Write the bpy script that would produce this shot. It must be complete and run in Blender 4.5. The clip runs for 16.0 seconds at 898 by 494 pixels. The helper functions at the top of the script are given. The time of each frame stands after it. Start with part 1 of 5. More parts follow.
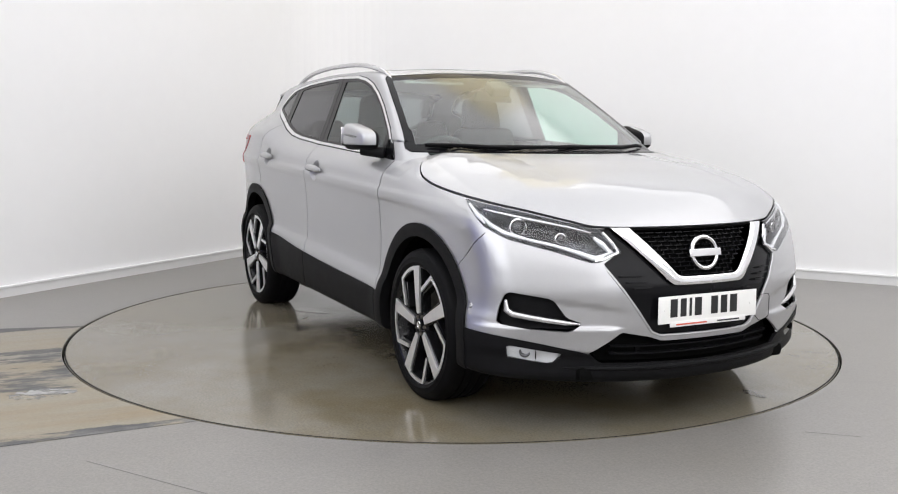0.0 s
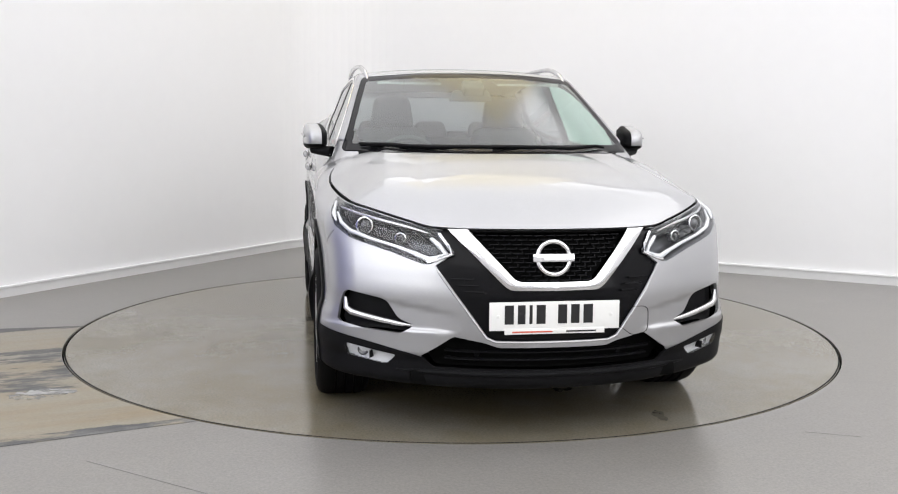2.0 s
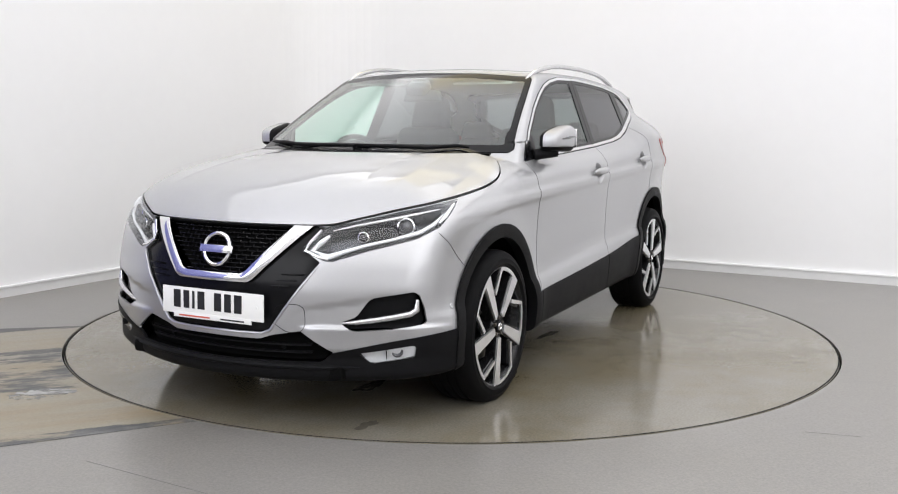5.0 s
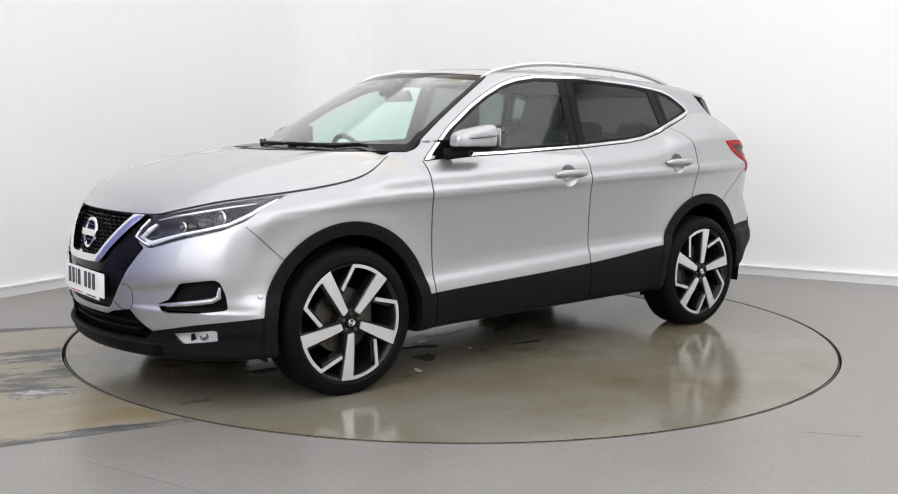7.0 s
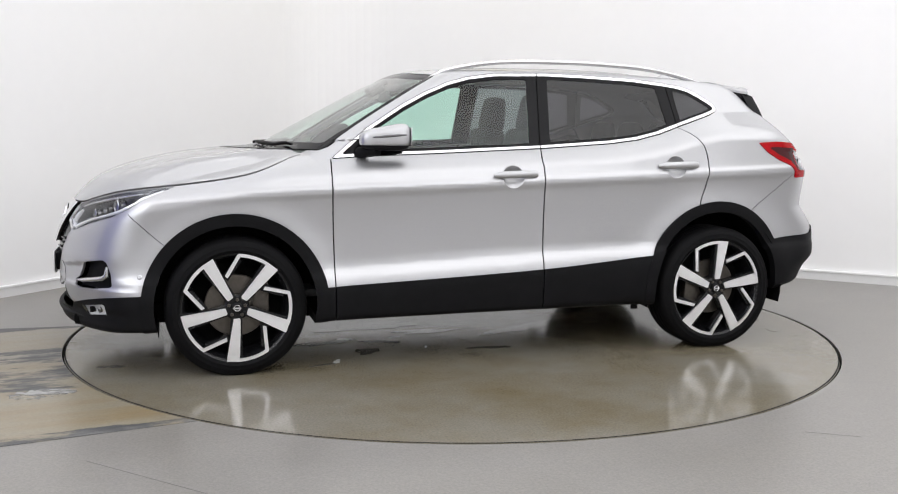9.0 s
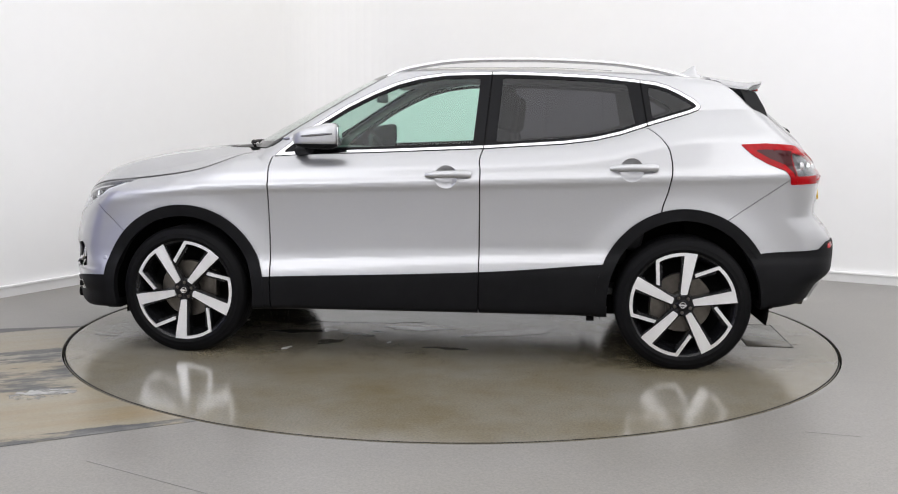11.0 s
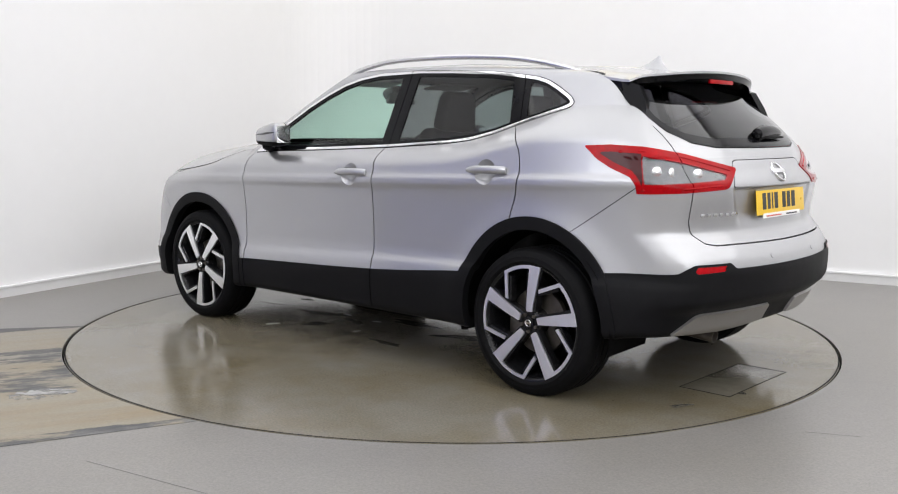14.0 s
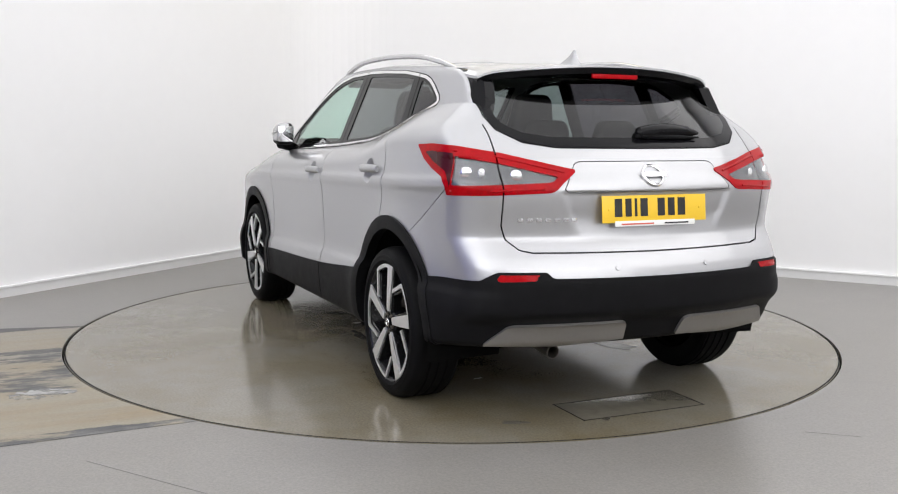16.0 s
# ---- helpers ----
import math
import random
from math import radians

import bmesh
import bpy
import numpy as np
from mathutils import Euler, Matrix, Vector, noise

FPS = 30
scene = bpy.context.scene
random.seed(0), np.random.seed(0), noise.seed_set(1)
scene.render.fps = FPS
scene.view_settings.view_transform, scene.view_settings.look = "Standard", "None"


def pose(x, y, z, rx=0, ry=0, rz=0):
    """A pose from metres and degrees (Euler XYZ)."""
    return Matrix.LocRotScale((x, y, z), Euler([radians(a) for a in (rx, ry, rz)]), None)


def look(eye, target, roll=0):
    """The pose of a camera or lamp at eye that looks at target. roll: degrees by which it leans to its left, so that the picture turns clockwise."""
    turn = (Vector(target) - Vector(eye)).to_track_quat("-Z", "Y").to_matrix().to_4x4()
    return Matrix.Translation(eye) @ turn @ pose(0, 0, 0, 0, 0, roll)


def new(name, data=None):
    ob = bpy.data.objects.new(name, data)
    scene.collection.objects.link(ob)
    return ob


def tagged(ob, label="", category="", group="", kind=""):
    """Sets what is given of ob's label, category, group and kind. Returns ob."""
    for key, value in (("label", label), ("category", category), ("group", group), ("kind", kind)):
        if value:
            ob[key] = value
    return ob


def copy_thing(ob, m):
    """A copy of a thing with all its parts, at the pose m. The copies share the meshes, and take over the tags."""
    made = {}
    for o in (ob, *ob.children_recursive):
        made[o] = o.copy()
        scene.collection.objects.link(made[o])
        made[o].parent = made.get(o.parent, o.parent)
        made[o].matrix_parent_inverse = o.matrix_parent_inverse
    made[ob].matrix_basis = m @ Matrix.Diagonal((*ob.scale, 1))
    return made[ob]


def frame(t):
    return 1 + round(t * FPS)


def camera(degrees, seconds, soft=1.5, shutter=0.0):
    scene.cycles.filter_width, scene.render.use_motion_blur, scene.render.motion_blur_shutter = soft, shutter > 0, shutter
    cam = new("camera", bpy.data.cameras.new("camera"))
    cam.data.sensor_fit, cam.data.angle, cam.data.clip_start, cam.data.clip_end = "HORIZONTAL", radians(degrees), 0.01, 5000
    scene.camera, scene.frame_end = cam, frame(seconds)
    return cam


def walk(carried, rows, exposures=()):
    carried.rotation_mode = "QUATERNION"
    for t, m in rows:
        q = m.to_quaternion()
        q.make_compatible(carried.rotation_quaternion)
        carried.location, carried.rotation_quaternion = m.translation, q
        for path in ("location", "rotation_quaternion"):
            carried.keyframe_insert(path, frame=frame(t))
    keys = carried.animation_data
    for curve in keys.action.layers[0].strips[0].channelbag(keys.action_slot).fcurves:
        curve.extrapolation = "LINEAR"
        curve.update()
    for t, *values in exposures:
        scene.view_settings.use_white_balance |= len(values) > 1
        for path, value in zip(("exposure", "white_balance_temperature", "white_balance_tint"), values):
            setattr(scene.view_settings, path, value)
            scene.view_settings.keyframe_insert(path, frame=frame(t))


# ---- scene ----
cam = camera(49.95, 16.0, soft=1.1)
EYE = pose(-0.021, -5.899, 1.227, 90 - 7.154, 0, 0) @ pose(0, 0, 0, 0, 0, 0.526)
walk(cam, [(0.0, EYE), (16.0, EYE)], [(0.0, 0.0), (16.0, 0.0)])

# ---- light: bright white studio, panels under the ceiling ----
ROOM_TURN = 61.8  # degrees, the run of one wall
CORNER = Vector((-1.31, 4.34, 0))
ALONG = Vector((math.cos(radians(ROOM_TURN - 180)), math.sin(radians(ROOM_TURN - 180)), 0))
ACROSS = Vector((math.cos(radians(ROOM_TURN - 90)), math.sin(radians(ROOM_TURN - 90)), 0))
ROOM_L, ROOM_W, ROOM_H = 13.0, 12.0, 4.6
GROUND = -0.008
world = bpy.data.worlds.new("studio_world")
scene.world = world
world.use_nodes = True
world.node_tree.nodes["Background"].inputs[0].default_value = (0.9, 0.95, 1.0, 1)
world.node_tree.nodes["Background"].inputs[1].default_value = 0.05


def room(u, v, z=0.0):
    return CORNER + ALONG * u + ACROSS * v + Vector((0, 0, z))


# u, v, size along, size across, watts, colour, drop: an added fill as wide as the ceiling, a soft box over the
# turntable and a warm panel
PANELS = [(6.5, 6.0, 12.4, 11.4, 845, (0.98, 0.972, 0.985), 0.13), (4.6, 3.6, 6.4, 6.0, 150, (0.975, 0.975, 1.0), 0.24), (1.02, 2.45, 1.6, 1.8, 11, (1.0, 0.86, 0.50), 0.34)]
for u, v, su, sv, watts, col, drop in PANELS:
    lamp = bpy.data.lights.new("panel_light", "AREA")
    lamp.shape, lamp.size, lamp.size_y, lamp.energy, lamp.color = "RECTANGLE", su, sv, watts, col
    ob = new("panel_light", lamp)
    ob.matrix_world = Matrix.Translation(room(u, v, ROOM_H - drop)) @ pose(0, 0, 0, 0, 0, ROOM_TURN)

# two tall softboxes on stands behind the camera, turned to the car
SOFTBOXES = [((-4.6, -6.5, 2.75), (0.3, 0.0, 1.0), 95, (0.95, 0.965, 1.0)), ((4.2, -7.3, 2.75), (-0.3, 0.5, 1.0), 70, (0.97, 0.97, 1.0))]
for eye, aim, watts, col in SOFTBOXES:
    lamp = bpy.data.lights.new("softbox_light", "AREA")
    lamp.shape, lamp.size, lamp.size_y, lamp.energy, lamp.color = "RECTANGLE", 4.4, 2.1, watts, col
    new("softbox_light", lamp).matrix_world = look(eye, aim)

# ---- materials ----


def nodes_of(name):
    m = bpy.data.materials.new(name)
    m.use_nodes = True
    nt = m.node_tree
    return m, nt, nt.nodes["Principled BSDF"], nt.nodes["Material Output"]


def link(nt, a, b):
    nt.links.new(a, b)


def noise_node(nt, scale, detail=4.0, rough=0.55, coord="Object", stretch=None):
    tc = nt.nodes.new("ShaderNodeTexCoord")
    n = nt.nodes.new("ShaderNodeTexNoise")
    n.inputs["Scale"].default_value, n.inputs["Detail"].default_value, n.inputs["Roughness"].default_value = scale, detail, rough
    if stretch:
        mp = nt.nodes.new("ShaderNodeMapping")
        mp.inputs["Scale"].default_value = stretch
        link(nt, tc.outputs[coord], mp.inputs[0])
        link(nt, mp.outputs[0], n.inputs["Vector"])
    else:
        link(nt, tc.outputs[coord], n.inputs["Vector"])
    return n


def ramp(nt, src, stops):
    r = nt.nodes.new("ShaderNodeValToRGB")
    while len(r.color_ramp.elements) < len(stops):
        r.color_ramp.elements.new(0.5)
    for e, (p, c) in zip(r.color_ramp.elements, stops):
        e.position = p
        e.color = (*c, 1) if len(c) == 3 else c
    link(nt, src, r.inputs[0])
    return r


def plain(name, col, rough=0.5, metal=0.0, coat=0.0, grain=60.0, vary=0.08, bump=0.0, spec=0.5, bump_scale=None):
    """A surface with some unevenness of tone and gloss at two scales."""
    m, nt, b, _ = nodes_of(name)
    n1, n2 = noise_node(nt, grain), noise_node(nt, grain * 0.07, 2.0)
    mix = nt.nodes.new("ShaderNodeMath")
    mix.operation = "ADD"
    link(nt, n1.outputs[0], mix.inputs[0])
    link(nt, n2.outputs[0], mix.inputs[1])
    half = nt.nodes.new("ShaderNodeMath")
    half.operation = "MULTIPLY"
    half.inputs[1].default_value = 0.5
    link(nt, mix.outputs[0], half.inputs[0])
    r = ramp(nt, half.outputs[0], [(0.3, tuple(c * (1 - vary) for c in col)), (0.7, tuple(min(1, c * (1 + vary)) for c in col))])
    link(nt, r.outputs[0], b.inputs["Base Color"])
    rr = ramp(nt, half.outputs[0], [(0.3, (rough * 0.9,) * 3), (0.7, (min(1, rough * 1.12),) * 3)])
    link(nt, rr.outputs[0], b.inputs["Roughness"])
    b.inputs["Metallic"].default_value = metal
    b.inputs["Coat Weight"].default_value = coat
    b.inputs["Coat Roughness"].default_value = 0.04
    b.inputs["Specular IOR Level"].default_value = spec
    if bump:
        bp = nt.nodes.new("ShaderNodeBump")
        bp.inputs["Strength"].default_value = bump
        bp.inputs["Distance"].default_value = 0.002
        link(nt, noise_node(nt, bump_scale or grain).outputs[0], bp.inputs["Height"])
        link(nt, bp.outputs[0], b.inputs["Normal"])
    return m


def pane(name, tint, gloss=0.02, base=0.08, rise=5.0):
    """Thin sheet of glass: what comes through is tinted, the rest is mirrored."""
    m, nt, b, out = nodes_of(name)
    nt.nodes.remove(b)
    t, g, f, mx = (nt.nodes.new(k) for k in ("ShaderNodeBsdfTransparent", "ShaderNodeBsdfGlossy", "ShaderNodeLayerWeight", "ShaderNodeMixShader"))
    t.inputs[0].default_value = (*tint, 1)
    g.inputs["Color"].default_value = (1, 1, 1, 1)
    g.inputs["Roughness"].default_value = gloss
    f.inputs["Blend"].default_value = 0.5
    p, k = nt.nodes.new("ShaderNodeMath"), nt.nodes.new("ShaderNodeMath")
    p.operation, k.operation = "POWER", "MULTIPLY_ADD"
    p.inputs[1].default_value, k.inputs[1].default_value, k.inputs[2].default_value = rise, 0.88, base
    link(nt, f.outputs["Facing"], p.inputs[0])
    link(nt, p.outputs[0], k.inputs[0])
    link(nt, k.outputs[0], mx.inputs[0])
    link(nt, t.outputs[0], mx.inputs[1])
    link(nt, g.outputs[0], mx.inputs[2])
    link(nt, mx.outputs[0], out.inputs[0])
    return m


def car_paint():
    m, nt, b, _ = nodes_of("silver_metallic_paint")
    v = nt.nodes.new("ShaderNodeTexVoronoi")
    v.inputs["Scale"].default_value = 900
    tc = nt.nodes.new("ShaderNodeTexCoord")
    link(nt, tc.outputs["Object"], v.inputs["Vector"])
    r = ramp(nt, v.outputs["Color"], [(0.0, (0.385, 0.387, 0.398)), (1.0, (0.485, 0.487, 0.498))])
    link(nt, r.outputs[0], b.inputs["Base Color"])
    b.inputs["Metallic"].default_value = 0.85
    b.inputs["Roughness"].default_value = 0.41
    b.inputs["Coat Weight"].default_value = 0.9
    b.inputs["Coat Roughness"].default_value = 0.03
    return m


def concrete(name, tone, brown, rough=0.28, patch=0.55):
    """Worn painted concrete: broad patches, blotches and a fine sandy grain."""
    m, nt, b, _ = nodes_of(name)
    big = noise_node(nt, patch, 5.0, 0.6)
    mid = noise_node(nt, 3.1, 5.0, 0.6)
    fine = noise_node(nt, 95, 4.0, 0.7)
    c1 = ramp(nt, big.outputs[0], [(0.36, tone), (0.64, brown)])
    c2 = ramp(nt, mid.outputs[0], [(0.25, (0.955, 0.955, 0.955)), (0.75, (1.04, 1.04, 1.04))])
    sp = ramp(nt, fine.outputs[0], [(0.30, (0.80, 0.80, 0.79)), (0.5, (1.0, 1.0, 1.0)), (0.70, (1.20, 1.18, 1.17))])
    for blot_ramp in (c2, sp):
        mu = nt.nodes.new("ShaderNodeMix")
        mu.data_type, mu.blend_type = "RGBA", "MULTIPLY"
        mu.inputs[0].default_value = 1.0
        link(nt, c1.outputs[2] if c1.bl_idname == "ShaderNodeMix" else c1.outputs[0], mu.inputs[6])
        link(nt, blot_ramp.outputs[0], mu.inputs[7])
        c1 = mu
    link(nt, c1.outputs[2], b.inputs["Base Color"])
    rr = ramp(nt, big.outputs[0], [(0.3, (rough + 0.02,) * 3), (0.7, (rough - 0.02,) * 3)])
    link(nt, rr.outputs[0], b.inputs["Roughness"])
    b.inputs["Specular IOR Level"].default_value = 0.5
    bp = nt.nodes.new("ShaderNodeBump")
    bp.inputs["Strength"].default_value, bp.inputs["Distance"].default_value = 0.05, 0.001
    link(nt, fine.outputs[0], bp.inputs["Height"])
    link(nt, bp.outputs[0], b.inputs["Normal"])
    return m


def smeared():
    """Ochre-stained floor of the way onto the turntable: blue-grey scuffs run along its edges and its middle."""
    m, nt, b, _ = nodes_of("stained_brown_floor")
    tc, turn = nt.nodes.new("ShaderNodeTexCoord"), nt.nodes.new("ShaderNodeMapping")
    turn.inputs["Rotation"].default_value = (0, 0, -radians(26))
    link(nt, tc.outputs["Object"], turn.inputs[0])

    def streaks(scale, stretch, detail, rough):
        mp, n = nt.nodes.new("ShaderNodeMapping"), nt.nodes.new("ShaderNodeTexNoise")
        mp.inputs["Scale"].default_value = stretch
        n.inputs["Scale"].default_value, n.inputs["Detail"].default_value, n.inputs["Roughness"].default_value = scale, detail, rough
        link(nt, turn.outputs[0], mp.inputs[0])
        link(nt, mp.outputs[0], n.inputs["Vector"])
        return n

    def madd(x, mul, add):
        n = nt.nodes.new("ShaderNodeMath")
        n.operation = "MULTIPLY_ADD"
        link(nt, x, n.inputs[0])
        n.inputs[1].default_value = mul
        if isinstance(add, float):
            n.inputs[2].default_value = add
        else:
            link(nt, add, n.inputs[2])
        return n.outputs[0]

    wander, torn, tone, ochre, fine = streaks(2.5, (0.5, 1.5, 1), 4, 0.6), streaks(3.6, (0.6, 1.7, 1), 10, 0.72), streaks(9, (0.5, 2.0, 1), 7, 0.7), streaks(1.6, (0.4, 2.4, 1), 5, 0.6), streaks(80, (1, 1, 1), 4, 0.7)
    axes = nt.nodes.new("ShaderNodeSeparateXYZ")
    link(nt, turn.outputs[0], axes.inputs[0])
    # across the way, 0 at the near edge and 1 past the far edge
    across = madd(wander.outputs[0], 0.05, madd(axes.outputs[1], 1 / 2.4, 1.4 / 2.4 - 0.025))
    band = ramp(nt, across, [(0.035, (0.80,) * 3), (0.058, (0.66,) * 3), (0.078, (0.1,) * 3), (0.31, (0.05,) * 3), (0.37, (0.62,) * 3), (0.45, (0.72,) * 3), (0.56, (0.60,) * 3), (0.66, (0.70,) * 3), (0.735, (0.55,) * 3), (0.77, (0.05,) * 3), (0.925, (0.05,) * 3), (0.95, (0.85,) * 3)])
    cover = ramp(nt, madd(torn.outputs[0], 1.15, madd(band.outputs[0], 0.5, 0.0)), [(0.84, (0, 0, 0)), (0.94, (0.95,) * 3)])
    grey = ramp(nt, tone.outputs[0], [(0.36, (0.032, 0.035, 0.040)), (0.5, (0.062, 0.066, 0.071)), (0.66, (0.15, 0.15, 0.149))])
    brown = ramp(nt, ochre.outputs[0], [(0.34, (0.215, 0.165, 0.092)), (0.50, (0.235, 0.205, 0.146)), (0.66, (0.240, 0.222, 0.182))])
    sand = ramp(nt, fine.outputs[0], [(0.30, (0.84, 0.84, 0.83)), (0.70, (1.14, 1.13, 1.12))])
    mu, mx = nt.nodes.new("ShaderNodeMix"), nt.nodes.new("ShaderNodeMix")
    mu.data_type = mx.data_type = "RGBA"
    mu.blend_type = "MULTIPLY"
    mu.inputs[0].default_value = 1.0
    link(nt, cover.outputs[0], mx.inputs[0])
    link(nt, brown.outputs[0], mx.inputs[6])
    link(nt, grey.outputs[0], mx.inputs[7])
    link(nt, mx.outputs[2], mu.inputs[6])
    link(nt, sand.outputs[0], mu.inputs[7])
    link(nt, mu.outputs[2], b.inputs["Base Color"])
    dull = ramp(nt, cover.outputs[0], [(0.0, (0.32,) * 3), (1.0, (0.48,) * 3)])
    link(nt, dull.outputs[0], b.inputs["Roughness"])
    return m


def scuffed(name, tones, cover):
    """Rubbed film, torn open along the way so that the floor shows through."""
    m, nt, b, _ = nodes_of(name)
    torn = noise_node(nt, 4.5, 9.0, 0.72, stretch=(0.7, 2.4, 1))
    tone = noise_node(nt, 11.0, 7.0, 0.72, stretch=(0.6, 2.0, 1))
    for n in (torn, tone):
        n.inputs["Vector"].links[0].from_node.inputs["Rotation"].default_value = (0, 0, -radians(22))
    c = ramp(nt, tone.outputs[0], list(zip((0.30, 0.52, 0.72), tones)))
    a = ramp(nt, torn.outputs[0], [(cover, (0.03,) * 3), (cover + 0.10, (0.94,) * 3)])
    link(nt, c.outputs[0], b.inputs["Base Color"])
    link(nt, a.outputs[0], b.inputs["Alpha"])
    b.inputs["Roughness"].default_value = 0.36
    return m


PAINT = car_paint()
WALL = plain("white_wall_paint", (0.86, 0.86, 0.865), 0.6, grain=9, vary=0.012, bump=0.06, bump_scale=160)
CEIL = plain("white_ceiling_paint", (0.82, 0.82, 0.82), 0.8, grain=7, vary=0.02)
# violet stands for blue light coming from the left, not for the shutter's paint
SHUTTER = plain("shutter_blue_glow_tint", (0.17, 0.18, 0.45), 0.45, grain=30, vary=0.06)
SKIRT = plain("white_gloss_skirting", (0.74, 0.74, 0.74), 0.35, grain=14, vary=0.03)
FLOOR = concrete("grey_painted_concrete", (0.210, 0.202, 0.190), (0.198, 0.188, 0.170), 0.30)
DISC = concrete("turntable_grey_screed", (0.200, 0.187, 0.157), (0.148, 0.124, 0.076), 0.145, 0.95)
STAIN = smeared()
GROOVE = plain("dark_gap", (0.006, 0.006, 0.006), 0.8, spec=0.04)
WETMARK = plain("wet_mark", (0.112, 0.102, 0.082), 0.10, grain=25, vary=0.3)
DUST = plain("dry_dust_mark", (0.36, 0.35, 0.33), 0.6, grain=60, vary=0.3)
BLACK = plain("black_textured_plastic", (0.007, 0.007, 0.0078), 0.5, grain=260, vary=0.2, bump=0.25, spec=0.08)
PIANO = plain("gloss_black_plastic", (0.005, 0.005, 0.006), 0.14, coat=0.0, spec=0.14)
MATTE = plain("matt_black_underside", (0.004, 0.004, 0.004), 0.8, spec=0.04)
RUBBER = plain("tyre_rubber", (0.005, 0.005, 0.0055), 0.6, grain=120, vary=0.25, bump=0.2, spec=0.07)
CHROME = plain("chrome", (0.80, 0.80, 0.81), 0.07, metal=1.0, vary=0.02)
SATIN = plain("satin_silver_trim", (0.62, 0.62, 0.63), 0.24, metal=0.9, vary=0.03)
MACHINED = plain("machined_alloy", (0.86, 0.86, 0.87), 0.36, metal=1.0, grain=300, vary=0.06)
GUNMETAL = plain("brushed_grey_trim", (0.36, 0.35, 0.34), 0.34, metal=0.85, vary=0.05)
DARKALLOY = plain("gloss_black_alloy", (0.008, 0.008, 0.009), 0.22, coat=0.0, spec=0.3)
IRON = plain("brake_iron", (0.11, 0.098, 0.085), 0.42, metal=0.8, grain=40, vary=0.3)
GLASS = pane("clear_green_glass", (0.70, 0.90, 0.82), 0.02, 0.045)
SCREENGLASS = pane("windscreen_glass", (0.76, 0.91, 0.84), 0.16, 0.06, 3.2)
ROOFGLASS = plain("dark_roof_glass", (0.01, 0.01, 0.012), 0.05, coat=1.0)
PRIVACY = pane("dark_privacy_glass", (0.22, 0.22, 0.235), 0.02, 0.04)
LENS = pane("clear_lamp_lens", (0.94, 0.95, 0.96), 0.01, 0.035)
REDLENS = plain("red_lamp_lens", (0.33, 0.001, 0.004), 0.10, coat=0.1, vary=0.3, spec=0.10)
DARKRED = plain("dark_red_lamp", (0.045, 0.003, 0.005), 0.15, coat=0.12, spec=0.2)
GREYLENS = plain("grey_lamp_reflector", (0.10, 0.10, 0.105), 0.2, metal=0.5, coat=0.6, grain=90, vary=0.35)
PLATEW = plain("white_plate", (0.80, 0.80, 0.78), 0.35, vary=0.02)
PLATEY = plain("yellow_plate", (0.78, 0.50, 0.025), 0.35, vary=0.03)
INK = plain("black_print", (0.010, 0.010, 0.011), 0.4)
REDINK = plain("red_print", (0.55, 0.10, 0.06), 0.4)
CLOTH = plain("black_seat_cloth", (0.020, 0.020, 0.022), 0.85, grain=220, vary=0.3, bump=0.3)
TRIM = plain("dark_grey_cabin_plastic", (0.035, 0.036, 0.038), 0.6, grain=150, vary=0.12)
LINING = plain("light_grey_headlining", (0.46, 0.45, 0.42), 0.9, grain=150, vary=0.05)

# ---- building helpers ----


def put(name, V, F, mat, parent=None, label="", N=None, smooth=True):
    me = bpy.data.meshes.new(name)
    me.from_pydata(np.asarray(V, float).tolist(), [], np.asarray(F).tolist() if isinstance(F, np.ndarray) else F)
    me.materials.append(mat)
    me.polygons.foreach_set("use_smooth", [smooth] * len(me.polygons))
    me.update()
    if N is not None:
        me.normals_split_custom_set_from_vertices(np.asarray(N, float).tolist())
    ob = new(name, me)
    ob.parent = parent
    return tagged(ob, label)


def part(name, bm, mat, parent, label="", smooth=35):
    """One mesh under a thing, from a bmesh; edges sharper than smooth degrees stay sharp."""
    bmesh.ops.recalc_face_normals(bm, faces=bm.faces)
    me = bpy.data.meshes.new(name)
    for e in bm.edges:
        e.smooth = len(e.link_faces) == 2 and e.calc_face_angle(3.2) < radians(smooth)
    for f in bm.faces:
        f.smooth = True
    bm.to_mesh(me)
    bm.free()
    me.materials.append(mat)
    ob = new(name, me)
    ob.parent = parent
    return tagged(ob, label)


def box(size, at=(0, 0, 0), bevel=0.0, seg=2, turn=None, bm=None):
    if bm is not None:  # add to a mesh that holds more already
        one = box(size, at, bevel, seg, turn)
        me = bpy.data.meshes.new("piece")
        one.to_mesh(me)
        one.free()
        bm.from_mesh(me)
        bpy.data.meshes.remove(me)
        return bm
    bm = bmesh.new()
    made = bmesh.ops.create_cube(bm, size=1)["verts"]
    for v in made:
        v.co = Vector((v.co.x * size[0], v.co.y * size[1], v.co.z * size[2]))
    if bevel:
        edges = {e for v in made for e in v.link_edges}
        bmesh.ops.bevel(bm, geom=list(edges), offset=bevel, segments=seg, affect="EDGES", profile=0.6)
    m = Matrix.Translation(at) @ (turn or Matrix())
    for v in bm.verts:
        v.co = m @ v.co
    return bm


